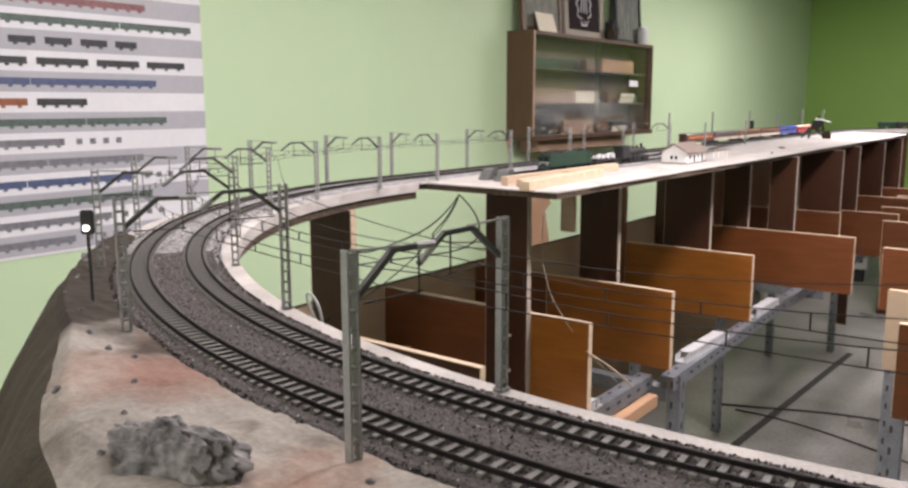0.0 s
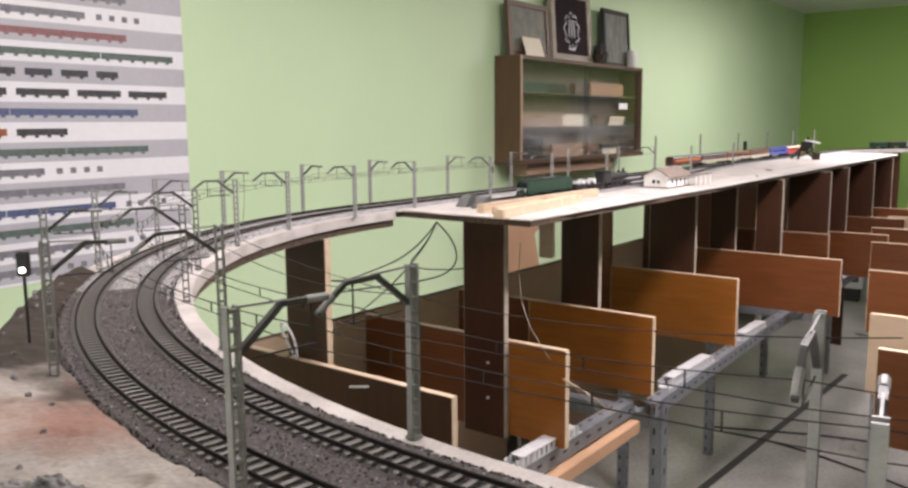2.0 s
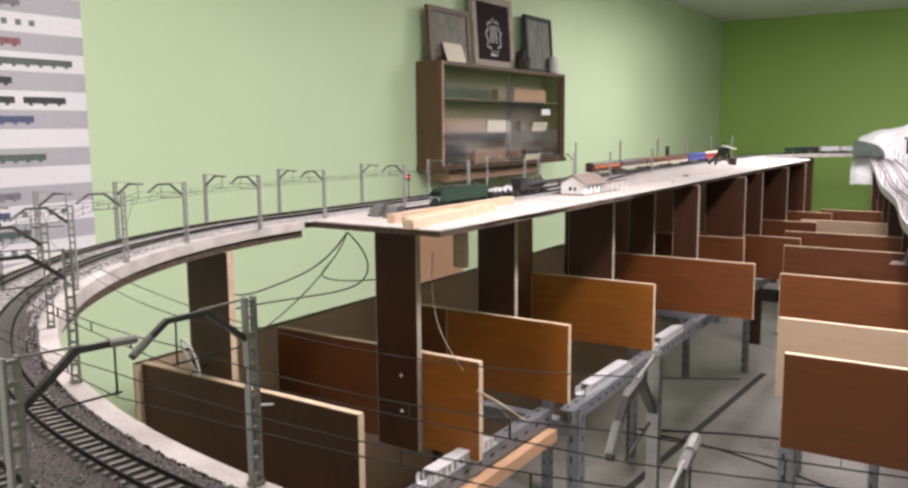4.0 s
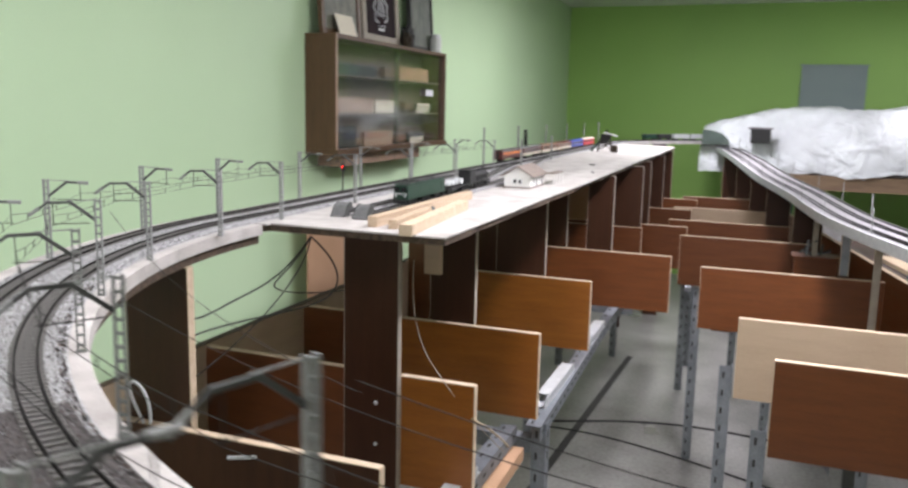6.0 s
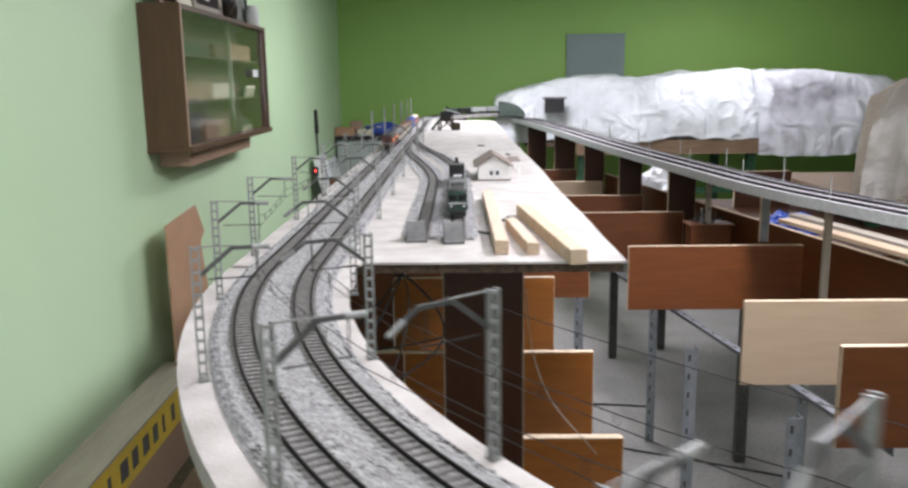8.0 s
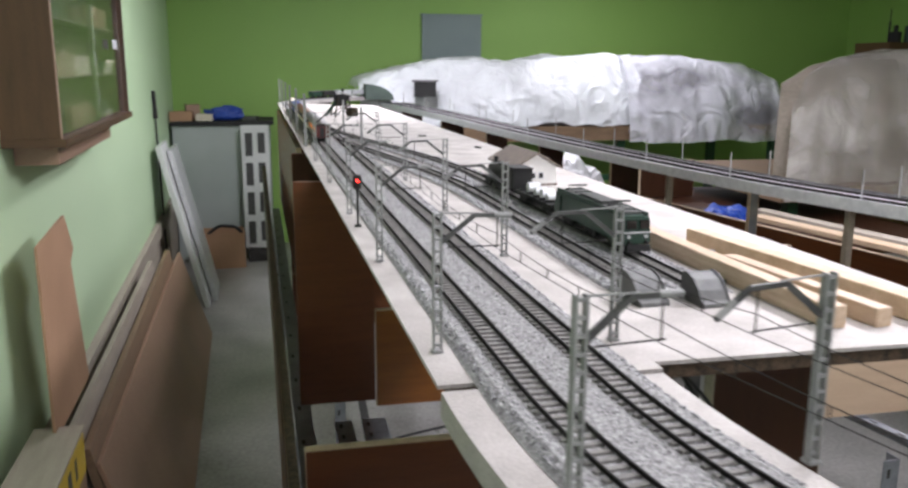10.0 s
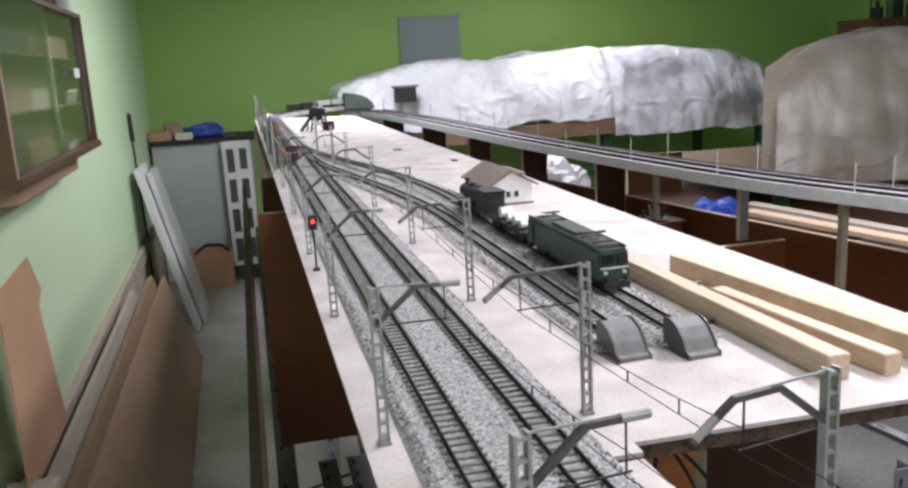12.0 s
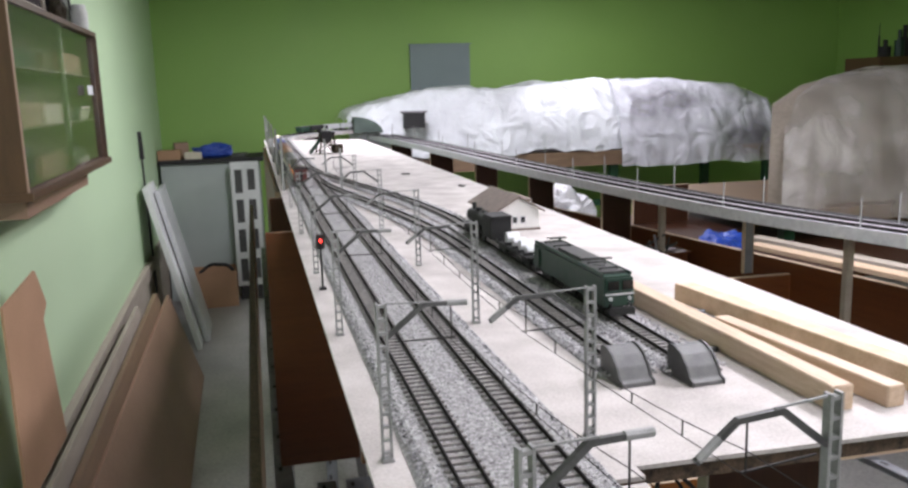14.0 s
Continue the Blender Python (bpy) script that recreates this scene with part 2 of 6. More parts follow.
TILE = mat("brown_tile_roof", (0.13, 0.10, 0.085), (0.24, 0.19, 0.16), 0.8, scale=90, fine=500, bump=0.3, dist=0.0006)
CARD = mat("cardboard", (0.36, 0.21, 0.12), (0.46, 0.28, 0.17), 0.8, scale=6, fine=160, bump=0.08, dist=0.0008)
HARDBOARD = mat("hardboard", (0.27, 0.165, 0.11), (0.38, 0.25, 0.175), 0.5, scale=3, fine=120, bump=0.04, dist=0.0006, detail=9)
CABWOOD = mat("cabinet_wood", (0.066, 0.032, 0.014), (0.115, 0.058, 0.026), 0.5, scale=8, fine=90, bump=0.04, dist=0.0006, stretch=(6, 6, 1))
CABDARK = mat("cabinet_inside", (0.11, 0.078, 0.052), (0.20, 0.145, 0.10), 0.6, scale=8, fine=90, bump=0.04, dist=0.0006, stretch=(1, 1, 6))
CABIN = mat("cabinet_back", (0.16, 0.10, 0.06), (0.25, 0.165, 0.10), 0.6, scale=8, fine=90, bump=0.04, dist=0.0006, stretch=(1, 1, 6))
PAPER = mat("white_paper", (0.72, 0.72, 0.76), (0.80, 0.80, 0.83), 0.45, scale=4, fine=60, bump=0.02, dist=0.0005)
PAPERGREY = mat("grey_paper_band", (0.40, 0.40, 0.45), (0.47, 0.47, 0.51), 0.45, scale=4, fine=60, bump=0.02, dist=0.0005)
PRINTS = {
    "grey": mat("print_grey", (0.13, 0.13, 0.15), (0.24, 0.24, 0.27), 0.5, scale=90, fine=500, bump=0, stretch=(1, 1, 1)),
    "black": mat("print_black", (0.025, 0.025, 0.03), (0.06, 0.06, 0.07), 0.5, scale=90, bump=0),
    "green": mat("print_green", (0.055, 0.085, 0.075), (0.13, 0.17, 0.155), 0.5, scale=90, bump=0),
    "mauve": mat("print_mauve", (0.20, 0.07, 0.08), (0.30, 0.15, 0.15), 0.5, scale=90, bump=0),
    "blue": mat("print_blue", (0.055, 0.075, 0.16), (0.10, 0.13, 0.24), 0.5, scale=90, bump=0),
    "rust": mat("print_rust", (0.24, 0.075, 0.035), (0.34, 0.12, 0.06), 0.5, scale=90, bump=0),
}
GREYCUP = mat("pale_grey_laminate", (0.36, 0.40, 0.385), (0.44, 0.48, 0.46), 0.4, scale=3, fine=200, bump=0.03)
GREYPANEL = mat("grey_panel_paint", (0.21, 0.265, 0.27), (0.26, 0.315, 0.32), 0.5, scale=3, fine=200, bump=0.03)
LEDGE = mat("grey_wood_ledge", (0.30, 0.26, 0.21), (0.42, 0.37, 0.31), 0.7, scale=10, fine=200, bump=0.1, stretch=(4, 0.5, 4))
STYRO = mat("white_polystyrene", (0.60, 0.61, 0.60), (0.74, 0.75, 0.74), 0.8, scale=90, fine=400, bump=0.2)
YELLOW = mat("yellow_tape", (0.55, 0.38, 0.02), (0.68, 0.48, 0.04), 0.5, scale=20, fine=200, bump=0.05)
BLUEBAG = mat("blue_plastic", (0.012, 0.04, 0.26), (0.03, 0.08, 0.42), 0.3, scale=20, fine=150, bump=0.4, dist=0.01)
WHITEBAG = mat("white_plastic_bag", (0.62, 0.62, 0.64), (0.80, 0.80, 0.82), 0.4, scale=12, fine=120, bump=0.9, dist=0.02)
DARKGREEN = mat("dark_green_paint", (0.012, 0.05, 0.022), (0.022, 0.08, 0.035), 0.5, scale=10, fine=120, bump=0.05)
CLEAR = glass("cabinet_glass", (0.66, 0.69, 0.66), 0.07)
SHEET = film_sheet("polythene_sheet", a0=0.66, a1=0.98)
THIN = film_sheet("thin_polythene", (0.78, 0.78, 0.85), 0.12, 0.80, 2.6)
DUSTY = film_sheet("dusty_polythene", (0.62, 0.585, 0.55), 0.15, 0.62, 3.0)
MODELHILL = mat("model_hill_plaster", (0.08, 0.072, 0.082), (0.26, 0.24, 0.26), 0.9, scale=3, fine=60, bump=0.6, dist=0.02, detail=9)
BROWNHILL = mat("model_hill_brown", (0.21, 0.178, 0.145), (0.36, 0.31, 0.255), 0.9, scale=3, fine=60, bump=0.6, dist=0.02, detail=9)
TUNNEL = mat("tunnel_grey_green", (0.055, 0.075, 0.065), (0.11, 0.145, 0.125), 0.8, scale=12, fine=120, bump=0.2, dist=0.002)
LAMPGLOW = glow("tube_glow", (1.0, 0.97, 0.92), 6.0)
SIGRED = glow("signal_red", (1.0, 0.03, 0.02), 5.0)


# ---- mesh helpers ----
def box(bm, x0, x1, y0, y1, z0, z1, m=None):
    vs = [bm.verts.new(p) for p in ((x0, y0, z0), (x1, y0, z0), (x1, y1, z0), (x0, y1, z0), (x0, y0, z1), (x1, y0, z1), (x1, y1, z1), (x0, y1, z1))]
    for f in ((3, 2, 1, 0), (4, 5, 6, 7), (0, 1, 5, 4), (1, 2, 6, 5), (2, 3, 7, 6), (3, 0, 4, 7)):
        bm.faces.new([vs[i] for i in f])
    if m is not None:
        bmesh.ops.transform(bm, matrix=m, verts=vs)
    return vs


def bar(bm, a, b, w, h=None, sides=4):
    """A straight bar from a to b with a section w by h."""
    a, b = Vector(a), Vector(b)
    h = h or w
    d = (b - a).normalized()
    side = d.cross(Vector((0, 0, 1)))
    side = side.normalized() if side.length > 1e-4 else Vector((1, 0, 0))
    up = side.cross(d).normalized()
    rings = []
    for p in (a, b):
        ring = []
        for k in range(sides):
            an = 2 * math.pi * (k + 0.5) / sides
            r = 1 / math.cos(math.pi / sides)
            ring.append(bm.verts.new(p + side * (w / 2 * r * math.cos(an)) + up * (h / 2 * r * math.sin(an))))
        rings.append(ring)
    for k in range(sides):
        bm.faces.new((rings[0][k], rings[0][(k + 1) % sides], rings[1][(k + 1) % sides], rings[1][k]))
    bm.faces.new(rings[0][::-1])
    bm.faces.new(rings[1])


def sweep(bm, points, section, closed_ends=True):
    """Sweeps a section of (across, up) along level points."""
    rings = []
    n = len(points)
    for i, p in enumerate(points):
        p = Vector(p)
        q, r = Vector(points[max(0, i - 1)]), Vector(points[min(n - 1, i + 1)])
        d = (r - q).normalized()
        side = Vector((d.y, -d.x, 0)).normalized()
        rings.append([bm.verts.new(p + side * s + Vector((0, 0, u))) for s, u in section])
    m = len(section)
    for a, b in zip(rings, rings[1:]):
        for k in range(m):
            bm.faces.new((a[k], a[(k + 1) % m], b[(k + 1) % m], b[k]))
    if closed_ends:
        bm.faces.new(rings[0])
        bm.faces.new(rings[-1][::-1])


def finish(bm, name, material, smooth=False, bevel=0.0):
    if bevel:
        bmesh.ops.bevel(bm, geom=bm.edges[:], offset=bevel, segments=2, affect="EDGES", clamp_overlap=True)
    bmesh.ops.recalc_face_normals(bm, faces=bm.faces)
    me = bpy.data.meshes.new(name)
    bm.to_mesh(me)
    bm.free()
    for mt in (material if isinstance(material, (list, tuple)) else [material]):
        me.materials.append(mt)
    if smooth:
        me.polygons.foreach_set("use_smooth", [True] * len(me.polygons))
    return me


def part(name, bm, material, parent, label="", smooth=False, bevel=0.0, kind=""):
    ob = new(name, finish(bm, name, material, smooth, bevel))
    ob.parent = parent
    if label:
        ob["label"] = label
    if kind:
        ob["kind"] = kind
    return ob


def thing(name, label, category, m=None, group="", kind=""):
    ob = tagged(new(name), label, category, group, kind)
    ob.empty_display_size = 0.02
    if m is not None:
        ob.matrix_world = m
    return ob


def solid(name, bm, material, label="", category="", group="", kind="", smooth=False, bevel=0.0, m=None):
    ob = tagged(new(name, finish(bm, name, material, smooth, bevel)), label, category, group, kind)
    if m is not None:
        ob.matrix_world = m
    return ob


def boxpart(name, dims, material, parent, label="", bevel=0.0):
    bm = bmesh.new()
    box(bm, *dims)
    return part(name, bm, material, parent, label, bevel=bevel)


# ---- room ----
SLOPE = -0.0335


def wallx(y):
    return -1.139 + SLOPE * y


YAW = math.degrees(math.atan(-SLOPE))
bm = bmesh.new()
box(bm, -2.2, 5.2, -4.2, 6.9, FLOOR - 0.1, FLOOR)
solid("floor", bm, CONCRETE, "grey polished terrazzo floor with worn stains", "floor", kind="structure")
bm = bmesh.new()
box(bm, -2.2, 5.2, -4.2, 6.9, CEIL, CEIL + 0.1)
solid("ceiling", bm, CEILING, "plain off-white plaster ceiling", "ceiling", kind="structure")
bm = bmesh.new()
box(bm, -0.2, 0, -4.2, 6.6, FLOOR, CEIL)
solid("wall_west", bm, PALE, "pale green painted wall behind the display cabinet", "wall", kind="structure", m=pose(-1.139, 0, 0, rz=YAW))
bm = bmesh.new()
box(bm, -2.2, 5.2, 6.43, 6.63, FLOOR, CEIL)
solid("wall_north", bm, GREEN, "strong green painted end wall", "wall", kind="structure")
bm = bmesh.new()
box(bm, 4.6, 4.8, -4.2, 6.43, FLOOR, CEIL)
solid("wall_east", bm, GREEN, "plain green painted wall", "wall", kind="structure")
bm = bmesh.new()
box(bm, -2.2, -0.3, -4.0, -3.8, FLOOR, CEIL)
box(bm, 1.5, 4.6, -4.0, -3.8, FLOOR, CEIL)
box(bm, -0.3, 1.5, -4.0, -3.8, FLOOR, 0.72)
box(bm, -0.3, 1.5, -4.0, -3.8, 1.88, CEIL)
solid("wall_south", bm, PALE, "unseen pale green painted wall with an added window", "wall", kind="structure")
# window added out of view as a place for the fill light
win = thing("window_1", "plain white framed window, added unseen behind the path", "window", pose(-0.3, -3.9, 0.72), kind="structure")
for dims in ((0, 1.8, -0.03, 0.03, 0, 0.05), (0, 1.8, -0.03, 0.03, 1.11, 1.16), (0, 0.05, -0.03, 0.03, 0.0501, 1.1099), (1.75, 1.8, -0.03, 0.03, 0.0501, 1.1099), (0.875, 0.925, -0.03, 0.03, 0.0501, 1.1099)):
    boxpart("window_frame", dims, CEILING, win, bevel=0.002)
for x0 in (0.051, 0.926):
    g = boxpart("pane", (x0, x0 + 0.823, -0.003, 0.003, 0.0502, 1.1098), CLEAR, win)
    g.visible_shadow = False
bm = bmesh.new()
box(bm, 0, 0.03, -3.7, 6.3, 0.20, 0.28)
box(bm, 0, 0.012, -3.7, 6.3, FLOOR, 0.20)
solid("trim", bm, LEDGE, "grey wooden ledge along the foot of the wall", "trim", kind="structure", m=pose(-1.137, 0, 0, rz=YAW), bevel=0.002)

# fixtures added out of view to go with the area lights
for lx, ly, power in LAMPS:
    lamp = thing("ceiling_lamp", "white two-tube ceiling lamp, added out of view", "lamp", pose(lx, ly, CEIL), group="ceiling lamps")
    boxpart("housing", (-0.14, 0.14, -0.62, 0.62, -0.05, 0), CEILING, lamp, bevel=0.006)
    for sx in (-0.06, 0.06):
        bm = bmesh.new()
        bar(bm, (sx, -0.58, -0.067), (sx, 0.58, -0.067), 0.026, sides=10)
        part("tube", bm, LAMPGLOW, lamp, "glowing tube of an added lamp", smooth=True)

panel = thing("wall_panel", "flat grey painted panel on the green wall", "panel", pose(0.632, 6.428, 1.16))
boxpart("sheet", (0.0, 0.50, -0.02, 0, 0, 0.445), GREYPANEL, panel, bevel=0.003)
boxpart("edge_strip", (-0.012, 0.512, -0.026, -0.0205, 0.445, 0.457), GREYPANEL, panel)

# ---- layout geometry ----
CX, CY = 0.66, -0.012
R_IN, R_OUT = 1.026, 1.081
TILT = 0.02


def on_arc(r, deg):
    a = radians(deg)
    return (CX - r * math.sin(a), CY - r * math.cos(a))


def on_table(x, y):
    return (x - TILT * y, y)


FX, FY = 0.56, 4.15


def main_line(r, first=-42, step=1.5):
    """The double line: round the near curve, up the straight and round the far curve."""
    pts = []
    d = first
    while d <= 90.01:
        pts.append((*on_arc(r, d), 0))
        d += step
    x0 = CX - r
    y = 0.05
    while y < FY - 0.03:
        pts.append((*on_table(x0, y), 0))
        y += 0.05
    fx = on_table(x0, FY)[0] + r
    d = 90
    while d >= 12:
        a = radians(d)
        pts.append((fx - r * math.sin(a), FY + r * math.cos(a), 0))
        d -= 3
    return pts


def siding(x0, y0, x1, ya, yb):
    pts = []
    y = y0
    while y <= yb + 0.001:
        k = min(1, max(0, (y - ya) / (yb - ya)))
        k = k * k * (3 - 2 * k)
        pts.append((*on_table(x0 + (x1 - x0) * k, y), 0))
        y += 0.03
    return pts


def resample(pts, step):
    out, carry = [], 0.0
    for a, b in zip(pts, pts[1:]):
        a, b = Vector(a), Vector(b)
        n = (b - a).length
        if n < 1e-6:
            continue
        d = (b - a) / n
        s = carry
        while s < n:
            out.append((a + d * s, d))
            s += step
        carry = s - n
    return out


TOP = 1.0
# curved board
bm = bmesh.new()
arc = [(*on_arc(1.057, d), 0) for d in np.arange(-44, 90.4, 1.5)]
sweep(bm, arc, [(-0.079, TOP - 0.018), (0.078, TOP - 0.018), (0.078, TOP), (-0.079, TOP)])
board = thing("curved_board", "white painted curved plywood board carrying the tracks", "baseboard")
part("top", bm, WHITEBOARD, board)
bm = bmesh.new()
sweep(bm, arc, [(-0.07, TOP - 0.034), (0.07, TOP - 0.034), (0.07, TOP - 0.0181), (-0.07, TOP - 0.0181)])
part("under_layer", bm, CHIP, board, "dark chipboard layer")
# station board
table = thing("station_board", "long white station board with rough chipboard edges", "baseboard")


def plank(outline, z0, z1):
    bm = bmesh.new()
    lo = [bm.verts.new((x, y, z0)) for x, y in outline]
    hi = [bm.verts.new((x, y, z1)) for x, y in outline]
    n = len(outline)
    bm.faces.new(lo[::-1])
    bm.faces.new(hi)
    for k in range(n):
        bm.faces.new((lo[k], lo[(k + 1) % n], hi[(k + 1) % n], hi[k]))
    return bm


rnd = random.Random(4)
right = [on_table(0.018 + rnd.uniform(-0.003, 0.003), y) for y in np.arange(0.0, 3.86, 0.18)]
outline = [(-0.476, -0.0115), (-0.3155, -0.0115), (-0.3155, 0.002)] + right + [on_table(0.0, 3.9), on_table(-0.474, 4.2)]
part("top", plank(outline, TOP - 0.003, TOP), WHITEBOARD, table)
right2 = [on_table(0.012 + rnd.uniform(-0.005, 0.003), y) for y in np.arange(0.006, 3.86, 0.06)]
outline = [(-0.466, -0.0115), (-0.328, -0.0115), (-0.318, 0.006)] + right2 + [on_table(-0.02, 3.88), on_table(-0.462, 4.15)]
part("under_layer", plank(outline, TOP - 0.015, TOP - 0.0031), CHIP, table, "rough dark chipboard layer")
# far curve
bm = bmesh.new()
far = [p for p in main_line(1.053) if p[1] > FY - 0.05]
sweep(bm, far, [(-0.078, TOP - 0.018), (0.078, TOP - 0.018), (0.078, TOP), (-0.078, TOP)])
solid("far_board", bm, WHITEBOARD, "white curved board at the far end of the layout", "baseboard")

# ballast
bm = bmesh.new()
line = main_line((R_IN + R_OUT) / 2)
sweep(bm, line, [(-0.058, TOP + 0.0005), (0.058, TOP + 0.0005), (0.049, TOP + 0.0052), (-0.049, TOP + 0.0052)])
solid("ballast", bm, [BALLAST, BEDBROWNSHADE], "grey granite ballast bed under the double track", "ballast", kind="stuff")
# the near curve's bed takes the copy with shade in its colour
for poly in bpy.data.objects["ballast"].data.polygons:
    poly.material_index = 1 if poly.center.y < -0.86 else 0
rnd = random.Random(11)


def stones(name, samples, half, z, label, count, material, size=0.0011):
    verts, faces = [], []
    for i in range(count):
        p, d = samples[rnd.randrange(len(samples))]
        s = Vector((d.y, -d.x, 0))
        across = rnd.uniform(-half, half)
        c = p + s * across + d * rnd.uniform(-0.005, 0.005)
        edge = max(0, abs(across) - 0.05) / 0.012
        c.z = z - 0.004 * min(1, edge) + rnd.uniform(-0.0003, 0.0004)
        r = size * rnd.uniform(0.6, 1.35)
        k = len(verts)
        for dx, dy, dz in ((1, 0.2, 0), (-0.3, 1, 0), (-0.8, -0.8, 0), (0.1, 0.1, 1)):
            a = rnd.uniform(0.75, 1.25) * r
            verts.append((c.x + dx * a * (1 if i % 2 else -1), c.y + dy * a, c.z + dz * a))
        faces += [(k, k + 1, k + 3), (k + 1, k + 2, k + 3), (k + 2, k, k + 3)]
    me = bpy.data.meshes.new(name)
    me.from_pydata(verts, [], faces)
    me.materials.append(material)
    return tagged(new(name, me), label, "ballast", kind="stuff")


near_line = resample(line, 0.004)
fade = random.Random(6)
# share of stones darkened for shade, growing towards the near curve
shade_browned = [fade.random() < min(1.0, max(0.0, (-0.40 - q[0].y) / 0.45)) and q[0].y < 0 for q in near_line]
stones("ballast_stones", [q for q, b in zip(near_line, shade_browned) if not b and q[0].y < 2.2], 0.0555, TOP + 0.0044, "loose grey granite chippings along the tracks", 80000, STONE)
stones("ballast_stones", [q for q, b in zip(near_line, shade_browned) if b], 0.0555, TOP + 0.0044, "brownish chippings along the near curve, darkened for shade", 52000, STONEBROWNSHADE)


# tracks
def track(pts, label, near=None):
    t = thing("railway_track", label, "track", group="model railway tracks")
    for s in (-0.00825, 0.00825):
        bm = bmesh.new()
        sweep(bm, pts, [(s - 0.0010, 0.0070 + TOP), (s + 0.0010, 0.0070 + TOP), (s + 0.0006, 0.0075 + TOP), (s + 0.0006, 0.0096 + TOP), (s - 0.0006, 0.0096 + TOP), (s - 0.0006, 0.0075 + TOP)])
        part("rail", bm, RAIL, t)
    me = None
    bm = bmesh.new()
    count = 0
    for p, d in resample(pts, 0.0095):
        if p.y > 3.9:
            continue
        an = math.atan2(d.y, d.x)
        m = Matrix.Translation((p.x, p.y, TOP)) @ Matrix.Rotation(an, 4, "Z")
        if near and near(p) and count < 150:
            if me is None:
                b2 = bmesh.new()
                box(b2, -0.0017, 0.0017, -0.0125, 0.0125, 0.0048, 0.0070)
                me = finish(b2, "sleeper", SLEEPER)
            ob = new("sleeper", me)
            ob.parent = t
            ob.matrix_local = m
            count += 1
        else:
            box(bm, -0.0017, 0.0017, -0.0125, 0.0125, 0.0048, 0.0070, m)
    if bm.verts:
        part("sleeper_run", bm, SLEEPER, t, kind="stuff")
    else:
        bm.free()
    return t


track(main_line(R_OUT), "outer curved model railway track on grey ballast", near=lambda p: -0.45 < p.x < 0.8 and p.y < -0.3)
track(main_line(R_IN), "inner curved model railway track on grey ballast", near=lambda p: -0.45 < p.x < 0.8 and p.y < -0.3)
side_a = siding(-0.247, 0.155, CX * 0 - 0.366, 0.75, 1.9)
side_b = siding(-0.194, 0.145, -0.366, 0.95, 2.35)
for pts, lab in ((side_a, "straight siding ending at a grey buffer stop"), (side_b, "siding with the parked green locomotive")):
    bm = bmesh.new()
    sweep(bm, pts, [(-0.024, TOP + 0.0004), (0.024, TOP + 0.0004), (0.019, TOP + 0.0050), (-0.019, TOP + 0.0050)])
    solid("ballast", bm, BALLAST, "grey ballast bed of a siding", "ballast", kind="stuff")
    stones("ballast_stones", [q for q in resample(pts, 0.004) if q[0].y < 1.6], 0.029, TOP + 0.0046, "loose grey chippings along a siding", 26000, STONE)
    track(pts, lab)


# ---- catenary masts and wires ----
MAST_H = 0.105


def make_mast(droop):
    """A lattice mast at the origin; its bracket reaches along +x, with or without a drooping end."""
    t = thing("catenary_mast", "grey lattice catenary mast with a long drooping bracket" if droop else "grey lattice catenary mast with a short level bracket", "mast", group="catenary masts")
    for s in (-1, 1):
        boxpart("upright", (s * 0.0028 - 0.0007, s * 0.0028 + 0.0007, -0.0022, 0.0022, 0.002, MAST_H), MAST, t)
    bm = bmesh.new()
    box(bm, -0.0021, 0.0021, -0.0018, 0.0018, -0.0009, 0.0009)
    me = finish(bm, "rung", MAST)
    for k in range(12):
        ob = new("rung", me)
        ob.parent = t
        ob.location = (0, 0, 0.006 + k * 0.0088)
    boxpart("foot", (-0.0042, 0.0042, -0.0038, 0.0038, 0, 0.0025), MAST, t, bevel=0.0006)
    x1, x2, x3 = (0.027, 0.050, 0.069) if droop else (0.027, 0.053, 0.053)
    bm = bmesh.new()
    bar(bm, (0.003, 0, 0.0825), (x1, 0, 0.1015), 0.0030)
    bar(bm, (x1 - 0.0006, 0, 0.1015), (x2, 0, 0.1010), 0.0027)
    if droop:
        bar(bm, (x2 - 0.0005, 0, 0.1010), (x3, 0, 0.0870), 0.0026)
    part("bracket_arm", bm, ARM, t, "dark grey bent bracket arm")
    bm = bmesh.new()
    bar(bm, (0.003, 0, 0.1040), (x1 + 0.004, 0, 0.1030), 0.0010)
    part("tie_rod", bm, MAST, t)
    bm = bmesh.new()
    bar(bm, (0.008, 0, 0.0790), (0.047, 0, 0.0785), 0.0008)
    part("registration_arm", bm, WIRE, t)
    bm = bmesh.new()
    bar(bm, (0.0445, 0, 0.1000), (0.0445, 0, 0.0775), 0.0007)
    part("hanger", bm, WIRE, t)
    bm = bmesh.new()
    if droop:
        bar(bm, (0.058, 0, 0.0952), (0.068, 0, 0.0878), 0.0036, sides=8)
    else:
        bar(bm, (0.042, 0, 0.1013), (0.055, 0, 0.1008), 0.0038, sides=8)
    part("insulator", bm, MAST, t, "pale ribbed insulator")
    return t


first_mast = {}
INNER = [(d, 0.985) for d in (-38, -23, -8.7, 4.2, 19.6, 32.0, 44.0, 56.6, 68.7)] + [(81.3, 0.973)]
OUTER = [(d, 1.117) for d in (-38, -24, -10.2, 3.2, 18.3, 32.2, 45.5, 57.0, 68.6)] + [(81.6, 1.113)]
STRAIGHT = [0.052, 0.348, 0.648, 0.98, 1.34]


